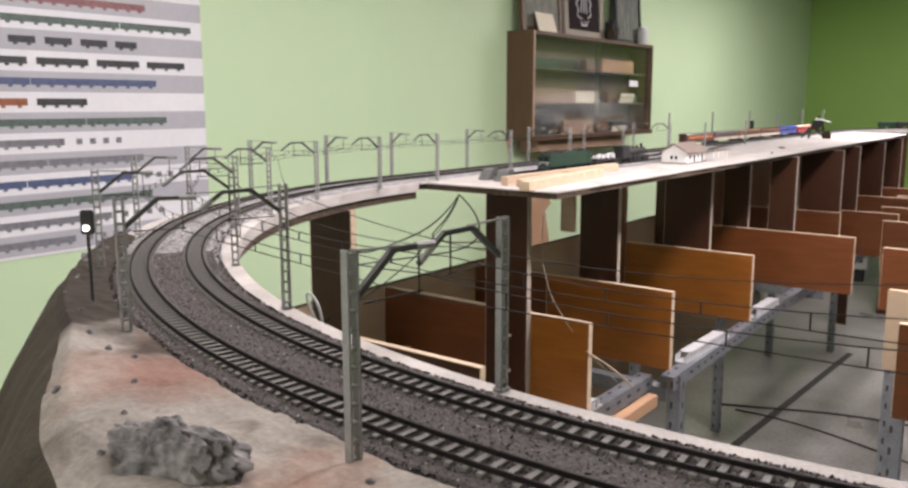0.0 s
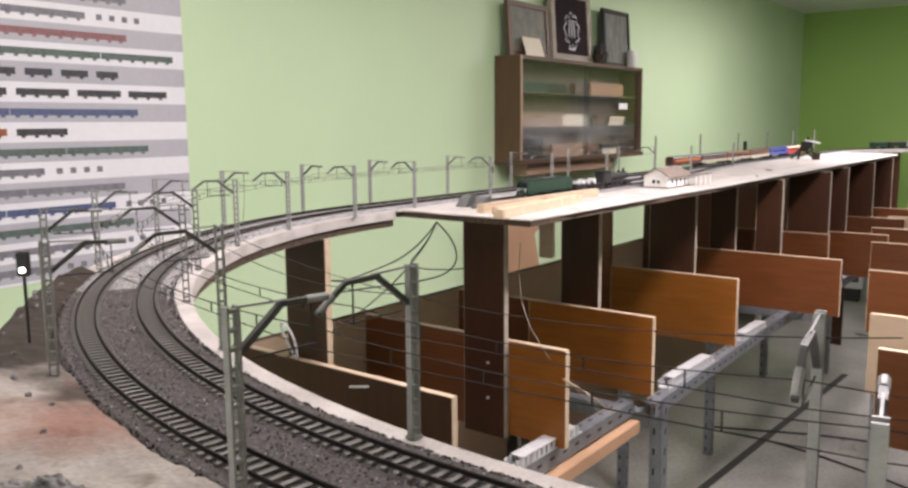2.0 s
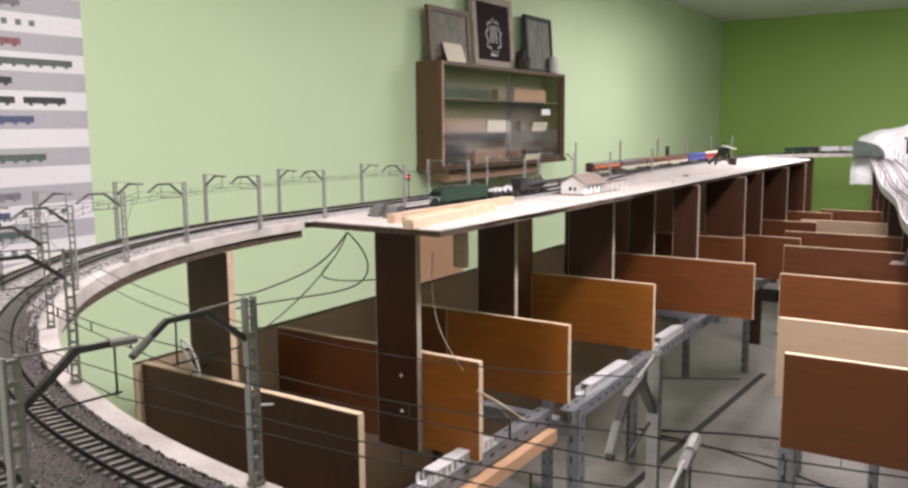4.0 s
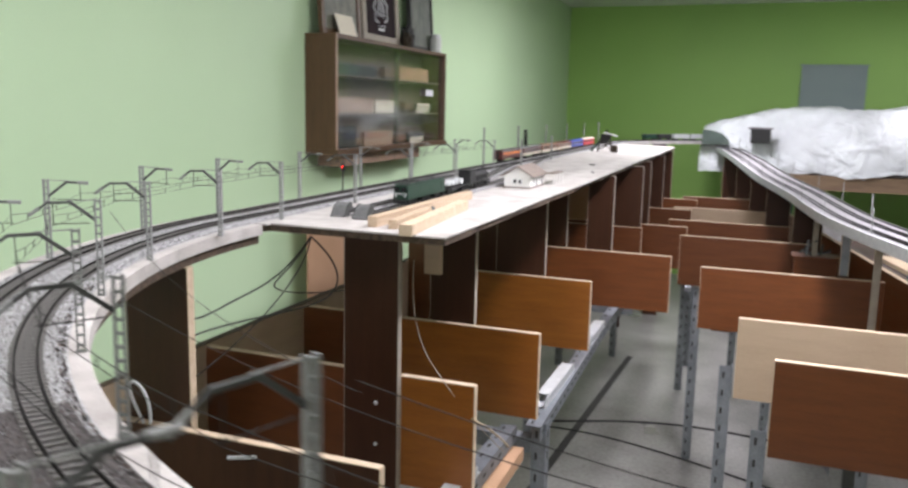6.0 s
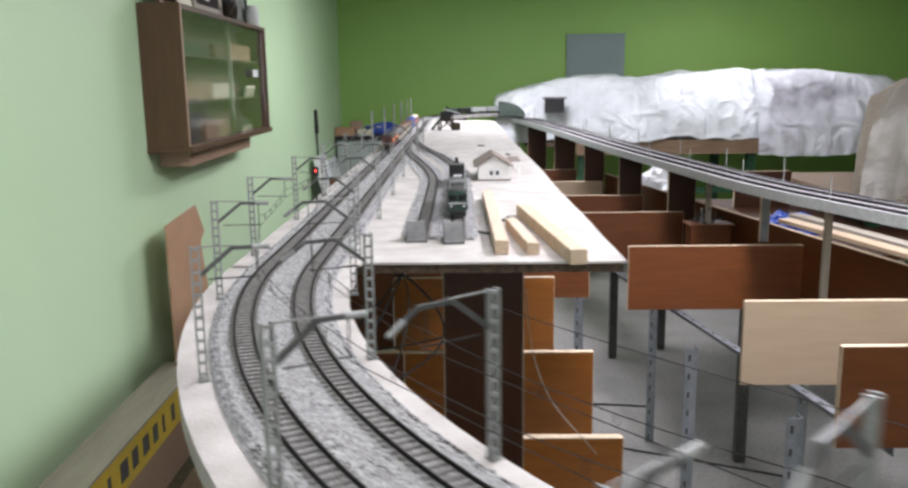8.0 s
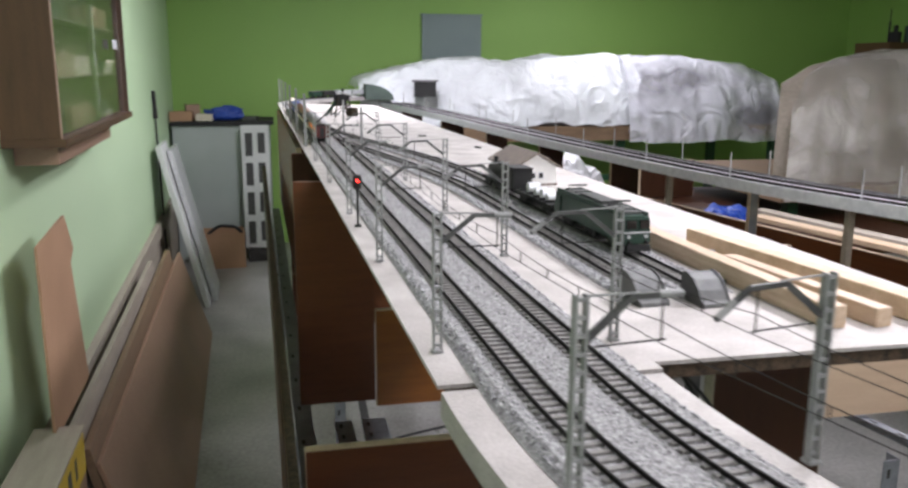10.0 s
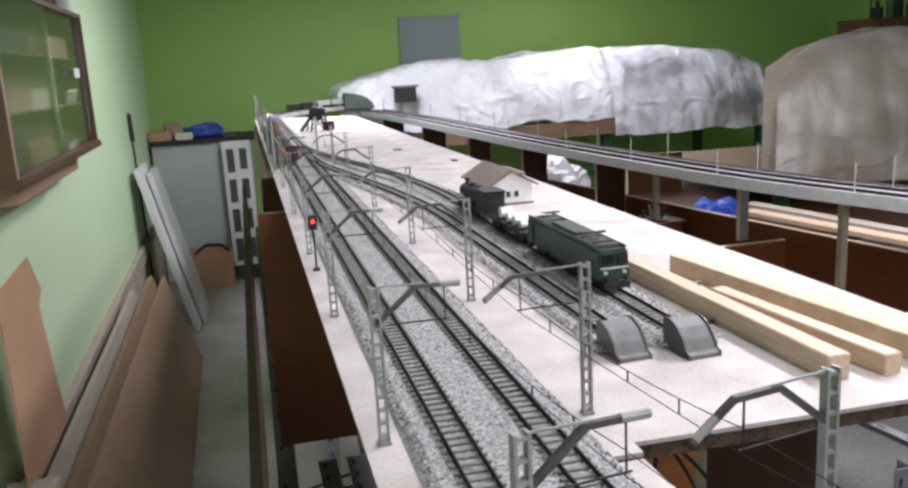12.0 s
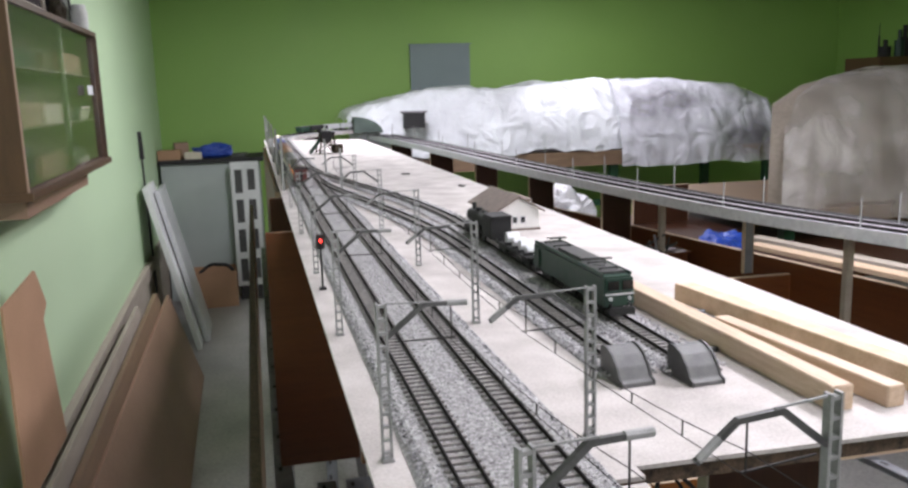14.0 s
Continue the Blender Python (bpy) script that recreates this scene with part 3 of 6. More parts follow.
def put_mast(m, droop):
    if droop not in first_mast:
        first_mast[droop] = make_mast(droop)
        first_mast[droop].matrix_world = m
    else:
        copy_thing(first_mast[droop], m)


hang_in, hang_out = [], []
for d, r in INNER:
    x, y = on_arc(r, d)
    a = math.atan2(CY - y, CX - x) + math.pi
    put_mast(pose(x, y, TOP, 0, 0, math.degrees(a)), True)
    hang_in.append(Vector((*on_arc(r + 0.0445, d), 0)))
for d, r in OUTER:
    x, y = on_arc(r, d)
    a = math.atan2(CY - y, CX - x)
    put_mast(pose(x, y, TOP, 0, 0, math.degrees(a)), False)
    hang_out.append(Vector((*on_arc(r - 0.0445, d), 0)))
for y in STRAIGHT:
    x = on_table(-0.325, y)[0]
    put_mast(pose(x, y, TOP, 0, 0, 181.2), True)
    hang_in.append(Vector((x - 0.0445, y, 0)))
    x = on_table(-0.463, y)[0]
    put_mast(pose(x, y, TOP, 0, 0, 1.2), False)
    hang_out.append(Vector((x + 0.0445, y, 0)))


def wire(points, r=0.0003):
    """One unbroken thin tube through the points."""
    bm = bmesh.new()
    rings = []
    for i, p in enumerate(points):
        d = (Vector(points[min(i + 1, len(points) - 1)]) - Vector(points[max(i - 1, 0)])).normalized()
        side = d.cross(Vector((0, 0, 1)))
        side = side.normalized() if side.length > 1e-4 else Vector((1, 0, 0))
        up = side.cross(d)
        rings.append([bm.verts.new(Vector(p) + side * (r * c) + up * (r * u)) for c, u in ((1, 0), (0, 1), (-1, 0), (0, -1))])
    for a, b in zip(rings, rings[1:]):
        for k in range(4):
            bm.faces.new((a[k], a[(k + 1) % 4], b[(k + 1) % 4], b[k]))
    bm.faces.new(rings[0])
    bm.faces.new(rings[-1][::-1])
    return bm


for y in (1.66, 2.12, 2.60, 3.05, 3.50, 3.95):
    for x0, w in ((-0.466, 0.006), (-0.322, 0.006)):
        if x0 > -0.4 and y > 2.2:
            continue
        bm = bmesh.new()
        box(bm, -w / 2, w / 2, -w / 2, w / 2, 0, 0.135 if x0 < -0.4 else 0.10)
        solid("tall_pole", bm, MAST, "tall grey bare pole beside the far tracks", "pole", group="tall poles", bevel=0.0006, m=pose(on_table(x0, y)[0], y, TOP))


def sagged(a, b, z, sag, n=10):
    return [a.lerp(b, k / n) + Vector((0, 0, z - sag * 4 * (k / n) * (1 - k / n))) for k in range(n + 1)]


for hang, lab in ((hang_in, "thin dark overhead wires above the inner track"), (hang_out, "thin dark overhead wires above the outer track")):
    t = thing("overhead_wire", lab, "wire", group="overhead wires")
    for a, b in zip(hang, hang[1:]):
        if (b - a).length > 0.6:
            continue
        up = sagged(a, b, TOP + 0.0875, 0.006)
        lo = sagged(a, b, TOP + 0.0765, 0.0006)
        part("messenger_wire", wire(up), WIRE, t)
        part("contact_wire", wire(lo), WIRE, t)
        for k in (2, 4, 6, 8):
            bm = bmesh.new()
            bar(bm, up[k], lo[k], 0.0006)
            part("dropper", bm, WIRE, t)

# loose wires that sag inside the curve
t = thing("sagging_wire", "loose thin wires sagging across the curve", "wire")
for d0, d1, z0, z1, r0, r1, sag in ((-10.5, 18.5, 0.095, 0.085, 0.975, 0.975, 0.022), (4.1, 32, 0.086, 0.088, 0.98, 0.98, 0.018), (18.5, 57.3, 0.09, 0.084, 0.975, 0.975, 0.02)):
    a, b = Vector((*on_arc(r0, d0), 0)), Vector((*on_arc(r1, d1), 0))
    pts = sagged(a, b, TOP + z0, sag, 16)
    part("strand", wire(pts, 0.0003), WIRE, t)


# ---- rolling stock ----
def body_section(w, h0, h1, crown, n=6):
    """A closed coach section: straight sides and a bowed roof."""
    pts = [(-w / 2, h0), (w / 2, h0), (w / 2, h1)]
    for k in range(1, n):
        a = math.pi * k / n
        pts.append((w / 2 * math.cos(a), h1 + crown * math.sin(a)))
    pts.append((-w / 2, h1))
    return pts


def vehicle_base(t, length, wheel_ys):
    for y in wheel_ys:
        boxpart("bogie", (-0.011, 0.011, y - 0.017, y + 0.017, 0.003, 0.0085), BLACK, t, bevel=0.0006)
        for dy in (-0.012, 0.012):
            for s in (-1, 1):
                bm = bmesh.new()
                bar(bm, (s * 0.0078, y + dy, 0.0055), (s * 0.0105, y + dy, 0.0055), 0.0110, sides=12)
                part("wheel", bm, BLACK, t)
    for s in (-1, 1):
        for sx in (-0.010, 0.010):
            bm = bmesh.new()
            bar(bm, (sx, s * length / 2, 0.0125), (sx, s * (length / 2 + 0.005), 0.0125), 0.0032, sides=8)
            part("buffer", bm, BLACK, t)


def coach(label, side, band, roof, m, lit=None):
    t = thing("passenger_coach", label, "coach", m, group="train coaches")
    L = 0.288
    spine = [(0, -L / 2, 0), (0, L / 2, 0)]
    bm = bmesh.new()
    sweep(bm, spine, [(-0.0165, 0.010), (0.0165, 0.010), (0.0165, 0.0205), (-0.0165, 0.0205)])
    part("lower_body", bm, band, t)
    bm = bmesh.new()
    sweep(bm, spine, [(-0.0165, 0.0205), (0.0165, 0.0205), (0.0165, 0.039), (-0.0165, 0.039)])
    part("upper_body", bm, side, t)
    bm = bmesh.new()
    sweep(bm, [(0, -L / 2 - 0.001, 0), (0, L / 2 + 0.001, 0)], body_section(0.0335, 0.0390, 0.0398, 0.0065))
    part("roof", bm, roof, t, smooth=False)
    me = None
    for s in (-1, 1):
        for k in range(10):
            if me is None:
                bm = bmesh.new()
                box(bm, -0.0004, 0.0004, -0.0075, 0.0075, -0.0045, 0.0045)
                me = finish(bm, "window", lit or PANE)
            ob = new("window", me)
            ob.parent = t
            ob.location = (s * 0.0166, -0.1125 + 0.025 * k, 0.0295)
        boxpart("end_door", (-0.005, 0.005, s * L / 2 - 0.0012, s * L / 2 + 0.0012, 0.012, 0.036), BLACK, t)
    vehicle_base(t, L, (-0.105, 0.105))
    return t


RAILTOP = TOP + 0.0096
ROOFMAROON = mat("dark_maroon_roof", (0.016, 0.005, 0.006), (0.032, 0.010, 0.011), 0.4, scale=60, fine=700, bump=0.03, dist=0.0003)
LITWINDOW = glow("lit_coach_window", (0.75, 0.22, 0.05), 0.35)
STOCK = [
    (MAROON, MAROON, ROOFMAROON, "dark maroon passenger coach with lit orange windows", LITWINDOW),
    (MAROON, CREAM, ARM, "maroon passenger coach with a cream lower band", None),
    (COACHBROWN, CREAM, COACHBROWN, "brown passenger coach with a cream lower band", None),
    (COACHBROWN, CREAM, MAROON, "brown passenger coach with a cream lower band", None),
    (BLUE, BLUE, BLUE, "bright blue passenger coach", None),
    (RED, RED, CREAM, "red passenger coach with a pale roof", None),
]
for k, (a, b, c, lab, lit) in enumerate(STOCK):
    y = 1.835 + k * 0.302
    coach(lab, a, b, c, pose(on_table(CX - R_OUT, y)[0], y, RAILTOP, 0, 0, 1.15), lit)


def electric_loco(m):
    t = thing("electric_locomotive", "dark green electric locomotive parked on the siding", "locomotive", m)
    L, w = 0.215, 0.033
    bm = bmesh.new()
    vs = box(bm, -w / 2, w / 2, -L / 2, L / 2, 0.010, 0.040)
    for v in vs:
        if v.co.z > 0.03:
            v.co.y *= 0.975
            v.co.x *= 0.93
    part("body", bm, LOCOGREEN, t, bevel=0.0018)
    boxpart("roof", (-0.0135, 0.0135, -0.092, 0.092, 0.0395, 0.0425), ARM, t, bevel=0.001)
    boxpart("roof_hatch", (-0.011, 0.011, -0.035, 0.035, 0.0425, 0.0455), ARM, t, "", bevel=0.0008)
    for s in (-1, 1):
        for sx in (-0.0075, 0.0075):
            boxpart("windscreen", (sx - 0.0056, sx + 0.0056, s * L / 2 - 0.0022, s * L / 2 - 0.0002 + (0.0004 if s > 0 else 0) - (0.0004 if s < 0 else 0), 0.0275, 0.0365), PANE, t)
        boxpart("front_stripe", (-0.0152, 0.0152, s * L / 2 - 0.0008, s * L / 2 + 0.0008, 0.0222, 0.0237), SILVER, t)
        for sx in (-0.010, 0.010):
            bm = bmesh.new()
            bar(bm, (sx, s * (L / 2 - 0.001), 0.0185), (sx, s * (L / 2 + 0.0015), 0.0185), 0.0036, sides=10)
            part("headlight", bm, SILVER, t, "small silver headlight")
        boxpart("skirt", (-0.0135, 0.0135, s * L / 2 - 0.006, s * L / 2, 0.0035, 0.010), BLACK, t)
        pan = part("pantograph", wire([(-0.010, s * 0.062, 0.0440), (-0.006, s * 0.085, 0.0475), (0, s * 0.064, 0.0505), (0.010, s * 0.064, 0.0505)], 0.0005), BLACK, t)
        bm = bmesh.new()
        bar(bm, (-0.010, s * 0.062, 0.0505), (0.010, s * 0.062, 0.0505), 0.0014)
        bar(bm, (-0.010, s * 0.066, 0.0505), (0.010, s * 0.066, 0.0505), 0.0014)
        bar(bm, (-0.011, s * 0.050, 0.0440), (0.011, s * 0.050, 0.0440), 0.0016)
        bar(bm, (-0.011, s * 0.080, 0.0440), (0.011, s * 0.080, 0.0440), 0.0016)
        part("collector", bm, ARM, pan)
        for sx in (-0.009, 0.009):
            for dy in (0.050, 0.080):
                bm = bmesh.new()
                bar(bm, (sx, s * dy, 0.0425), (sx, s * dy, 0.0445), 0.0026, sides=8)
                part("insulator", bm, ARM, t)
        boxpart("roof_edge", (s * 0.0148 - 0.0007, s * 0.0148 + 0.0007, -0.100, 0.100, 0.0397, 0.0430), LOCOGREEN, t)
        boxpart("cab_door", (s * (w / 2) - 0.0012, s * (w / 2) + 0.0002, 0.082, 0.092, 0.013, 0.0345), LOCOGREEN, t)
    vehicle_base(t, L, (-0.072, 0, 0.072))
    return t


electric_loco(pose(on_table(-0.194, 0.40)[0], 0.40, RAILTOP, 0, 0, 1.15))

t = thing("flat_wagon", "low black flat wagon with a silver load", "wagon", pose(on_table(-0.194, 0.605)[0], 0.605, RAILTOP, 0, 0, 1.15))
boxpart("deck", (-0.0155, 0.0155, -0.072, 0.072, 0.0105, 0.0145), BLACK, t, bevel=0.0006)
vehicle_base(t, 0.144, (-0.05, 0.05))
for k, (y, r) in enumerate(((-0.048, 0.0060), (-0.024, 0.0075), (0.004, 0.0066), (0.036, 0.0080))):
    bm = bmesh.new()
    bar(bm, (-0.009, y, 0.0145 + r * 0.92), (0.009, y, 0.0145 + r * 0.92), r * 2, sides=12)
    part("drum", bm, SILVER, t, "silver drum of the load", bevel=0.0008)
for y in (-0.058, -0.036, -0.01, 0.02, 0.055):
    boxpart("stake", (-0.0158, 0.0158, y - 0.001, y + 0.001, 0.0145, 0.0185), BLACK, t)
t = thing("steam_locomotive", "small black steam locomotive on the siding", "locomotive", pose(on_table(-0.196, 0.775)[0], 0.775, RAILTOP, 0, 0, 1.15))
bm = bmesh.new()
bar(bm, (0, -0.045, 0.0275), (0, 0.07, 0.0275), 0.021, sides=16)
part("boiler", bm, BLACK, t, smooth=False)
boxpart("cab", (-0.0155, 0.0155, -0.088, -0.046, 0.012, 0.043), BLACK, t, bevel=0.001)
boxpart("cab_roof", (-0.0165, 0.0165, -0.092, -0.042, 0.043, 0.0455), BLACK, t, bevel=0.001)
boxpart("running_board", (-0.0155, 0.0155, -0.046, 0.085, 0.0125, 0.0150), BLACK, t)
for y, h, r in ((0.058, 0.048, 0.007), (0.03, 0.043, 0.009), (0.0, 0.042, 0.008)):
    bm = bmesh.new()
    bar(bm, (0, y, 0.034), (0, y, h), r, sides=12)
    part("chimney" if h > 0.045 else "dome", bm, BLACK, t)
for k in range(3):
    for s in (-1, 1):
        bm = bmesh.new()
        bar(bm, (s * 0.0085, -0.03 + k * 0.028, 0.0105), (s * 0.0112, -0.03 + k * 0.028, 0.0105), 0.021, sides=16)
        part("driving_wheel", bm, BLACK, t)
vehicle_base(t, 0.18, (0.07,))

# goods wagons far away on the end curve
fx = on_table(CX - R_IN, FY)[0] + R_IN
for k in range(5):
    d = 62 - k * 8.5
    a = radians(d)
    t = thing("goods_wagon", "small model goods wagon on the far curve" if k > 1 else "dark green model goods wagon on the far curve", "wagon", pose(fx - R_IN * math.sin(a), FY + R_IN * math.cos(a), RAILTOP, 0, 0, d - 90 + 0.0), group="goods wagons")
    boxpart("body", (-0.016, 0.016, -0.066, 0.066, 0.011, 0.038), (LOCOGREEN, BLACK, SILVER, SILVER, SILVER)[k], t, bevel=0.001)
    boxpart("roof", (-0.017, 0.017, -0.067, 0.067, 0.0382, 0.0415), GREYROOF if k < 2 else SILVER, t, bevel=0.001)
    vehicle_base(t, 0.132, (-0.045, 0.045))

# ---- lineside things on the station board ----
for bx, by in ((-0.2560, 0.150), (-0.2030, 0.137)):
    t = thing("buffer_stop", "grey curved ramp buffer stop at the siding end", "buffer stop", pose(bx, by, TOP, 0, 0, 4) @ Matrix.Scale(0.83, 4), group="buffer stops")
    bm = bmesh.new()
    prof = [(-0.024, 0.0), (-0.024, 0.004), (-0.018, 0.006), (-0.012, 0.016), (-0.002, 0.0255), (0.010, 0.030), (0.018, 0.0305), (0.022, 0.027), (0.022, 0.0)]
    rings = [[bm.verts.new((x, y, z)) for y, z in prof] for x in (-0.0155, 0.0155)]
    n = len(prof)
    for k in range(n):
        bm.faces.new((rings[0][k], rings[0][(k + 1) % n], rings[1][(k + 1) % n], rings[1][k]))
    bm.faces.new(rings[0])
    bm.faces.new(rings[1][::-1])
    part("hood", bm, GREYROOF, t, bevel=0.0007)
    for s in (-1, 1):
        bm = bmesh.new()
        prof2 = [(y - 0.0005, z + (0.0015 if z > 0 else 0)) for y, z in prof]
        ra = [bm.verts.new((s * 0.0157, y, z)) for y, z in prof2]
        rb = [bm.verts.new((s * 0.0174, y, z)) for y, z in prof2]
        for k in range(n):
            bm.faces.new((ra[k], ra[(k + 1) % n], rb[(k + 1) % n], rb[k]))
        bm.faces.new(ra)
        bm.faces.new(rb[::-1])
        part("side_rib", bm, ARM, t)
        bm = bmesh.new()
        bar(bm, (s * 0.012, 0.022, 0.0165), (s * 0.012, 0.029, 0.0165), 0.0045, sides=10)
        part("buffer", bm, BLACK, t)

# station house
t = thing("station_house", "small white model station house with a brown roof", "model house", pose(-0.129, 0.872, TOP, 0, 0, 1.15))
HW, HL, HE, HR = 0.036, 0.15, 0.034, 0.055
bm = bmesh.new()
prof = [(-HW, 0), (HW, 0), (HW, HE), (0, HR), (-HW, HE)]
rings = [[bm.verts.new((x, y, z)) for x, z in prof] for y in (0, HL)]
for k in range(5):
    bm.faces.new((rings[0][k], rings[0][(k + 1) % 5], rings[1][(k + 1) % 5], rings[1][k]))
bm.faces.new(rings[0])
bm.faces.new(rings[1][::-1])
part("wall", bm, PLASTER, t)
for s in (-1, 1):
    bm = bmesh.new()
    slope = (HR - HE) / HW
    a = [(0, HR + 0.0012), (s * (HW + 0.009), HE - 0.009 * slope + 0.0012), (s * (HW + 0.009), HE - 0.009 * slope + 0.0042), (0, HR + 0.0042)]
    rings = [[bm.verts.new((x, y, z)) for x, z in a] for y in (-0.008, HL + 0.008)]
    for k in range(4):
        bm.faces.new((rings[0][k], rings[0][(k + 1) % 4], rings[1][(k + 1) % 4], rings[1][k]))
    bm.faces.new(rings[0])
    bm.faces.new(rings[1][::-1])
    part("roof", bm, TILE, t, "brown tiled roof slope")
for wx in (-0.006, 0.008):
    win = part("window", (lambda b: (box(b, wx - 0.0048, wx + 0.0048, -0.0012, 0.0004, 0.012, 0.024), b)[1])(bmesh.new()), SILVER, t)
    boxpart("pane", (wx - 0.0036, wx + 0.0036, -0.0016, -0.0012, 0.0132, 0.0228), PANE, win)
for k in range(4):
    y = 0.03 + k * 0.03
    win = part("window", (lambda b: (box(b, HW - 0.0004, HW + 0.0012, y - 0.006, y + 0.006, 0.004 if k % 2 else 0.012, 0.026), b)[1])(bmesh.new()), SILVER, t)
    boxpart("pane", (HW + 0.0012, HW + 0.0016, y - 0.0046, y + 0.0046, 0.0055 if k % 2 else 0.0135, 0.0245), PANE, win)
boxpart("plinth", (-HW - 0.002, HW + 0.002, -0.002, HL + 0.002, 0, 0.0035), TILE, t)
bm = bmesh.new()
box(bm, HW + 0.010, HW + 0.034, HL - 0.02, HL + 0.10, 0.031, 0.0335)
can = part("canopy", bm, TILE, t, "flat canopy")
for k in range(4):
    boxpart("canopy_post", (HW + 0.030, HW + 0.032, HL - 0.018 + k * 0.038, HL - 0.016 + k * 0.038, 0, 0.031), PLASTER, t)

# small tower far along the board
t = thing("model_tower", "dark weathered model coaling tower with a pale sloping roof", "model building", pose(-0.30, 2.95, TOP, 0, 0, 12))
bm = bmesh.new()
vs = box(bm, -0.030, 0.030, -0.024, 0.024, 0.042, 0.088)
for v in vs:
    if v.co.z < 0.05:
        v.co.x = v.co.x * 0.55 - 0.012
        v.co.y *= 0.6
part("hopper", bm, BLACK, t, "black tapered hopper", bevel=0.002)
bm = bmesh.new()
box(bm, -0.036, 0.034, -0.030, 0.030, 0.088, 0.093, Matrix.Rotation(radians(14), 4, "Y"))
part("roof", bm, SILVER, t, "pale sloping roof")
for sx in (-0.034, 0.022):
    for sy in (-0.024, 0.024):
        bm = bmesh.new()
        bar(bm, (sx * 1.25, sy * 1.3, 0), (sx * 0.8, sy, 0.075), 0.005)
        part("leg", bm, HILLSIDE, t)
        bm = bmesh.new()
        bar(bm, (sx * 1.2, sy * 1.2, 0.006), (-sx * 0.8, sy, 0.052), 0.0035)
        part("brace", bm, HILLSIDE, t)
bm = bmesh.new()
bar(bm, (-0.075, 0, 0.004), (-0.018, 0, 0.070), 0.009, 0.012)
part("chute", bm, LOCOGREEN, t, "dark green sloping chute")
boxpart("engine_shed", (0.024, 0.058, -0.02, 0.02, 0, 0.034), HILLSIDE, t, bevel=0.001)
boxpart("mast_top", (-0.004, 0.004, -0.004, 0.004, 0.0885, 0.112), BLACK, t)

# signal
t = thing("colour_light_signal", "small black railway signal showing a red light", "signal", pose(-0.4735, 0.55, TOP, 0, 0, 1))
bm = bmesh.new()
bar(bm, (0, 0, 0), (0, 0, 0.058), 0.0026, sides=8)
part("post", bm, BLACK, t)
boxpart("head", (-0.0052, 0.0052, -0.002, 0.003, 0.050, 0.068), BLACK, t, bevel=0.001)
for z, mt in ((0.055, PANE), (0.0605, SIGRED)):
    bm = bmesh.new()
    bar(bm, (0, -0.0042, z), (0, -0.0018, z), 0.0034, sides=10)
    part("lens", bm, mt, t, "glowing red lens" if mt == SIGRED else "")
boxpart("foot", (-0.004, 0.004, -0.004, 0.004, 0, 0.003), BLACK, t)
x, y = on_arc(1.126, 23.8)
t = thing("colour_light_signal", "small black railway signal with a white light", "signal", pose(x, y, TOP + 0.004, 0, 0, 40))
bm = bmesh.new()
bar(bm, (0, 0, 0), (0, 0, 0.064), 0.0024, sides=8)
part("post", bm, BLACK, t)
boxpart("head", (-0.0052, 0.0052, -0.002, 0.003, 0.060, 0.080), BLACK, t, bevel=0.001)
bm = bmesh.new()
bar(bm, (0, -0.0042, 0.0655), (0, -0.0018, 0.0655), 0.0048, sides=10)
part("lens", bm, glow("signal_white", (1.0, 0.98, 0.9), 3.0), t, "glowing white lens")


# timber strips on the board
def timber(name, a, b, w, h, material, label, z=TOP):
    """A planed strip from a to b lying at height z."""
    a, b = Vector((*a, 0)), Vector((*b, 0))
    d = b - a
    bm = bmesh.new()
    box(bm, -w / 2, w / 2, 0, d.length, 0, h)
    return solid(name, bm, material, label, "timber", group="timber strips", bevel=0.0008, m=Matrix.Translation((a.x, a.y, z)) @ Matrix.Rotation(math.atan2(-d.x, d.y), 4, "Z"))


timber("timber_strip", (-0.138, 0.044), (-0.150, 0.56), 0.018, 0.019, PINE, "long square pine timber strip lying on the board")
timber("timber_strip", (-0.097, 0.040), (-0.118, 0.245), 0.016, 0.016, PINE, "short pine timber strip lying on the white board")
timber("timber_strip", (-0.046, -0.020), (-0.092, 0.370), 0.022, 0.019, EDGE, "pale grey timber strip reaching past the board edge")
t = thing("spring_clamp", "small metal clamp lying between the timbers", "clamp", pose(-0.121, 0.275, TOP, 0, 0, 30))
for s in (-1, 1):
    bm = bmesh.new()
    bar(bm, (s * 0.006, -0.02, 0.006), (-s * 0.006, 0.02, 0.006), 0.004)
    part("jaw", bm, ARM, t)
bm = bmesh.new()
bar(bm, (0, 0, 0.001), (0, 0, 0.014), 0.006, sides=10)
part("pivot", bm, STEEL, t)
for bx, by, rz in ((-0.07, 1.55, 20), (-0.15, 1.92, 70), (-0.160, 0.20, 40)):
    bm = bmesh.new()
    box(bm, -0.003, 0.003, -0.012, 0.012, 0, 0.004)
    solid("wood_offcut", bm, ARM, "small dark offcut lying on the white board", "offcut", bevel=0.0006, m=pose(bx, by, TOP, 0, 0, rz), group="offcuts")

# ---- scenery beside the near curve ----
rnd = random.Random(3)


def rim(d):
    return float(np.interp(d, (-42, 6, 10, 15, 20, 29, 39, 43), (1.235, 1.226, 1.208, 1.178, 1.158, 1.150, 1.135, 1.130))) + 0.006 * noise.noise((d * 0.13, 2.0, 0))


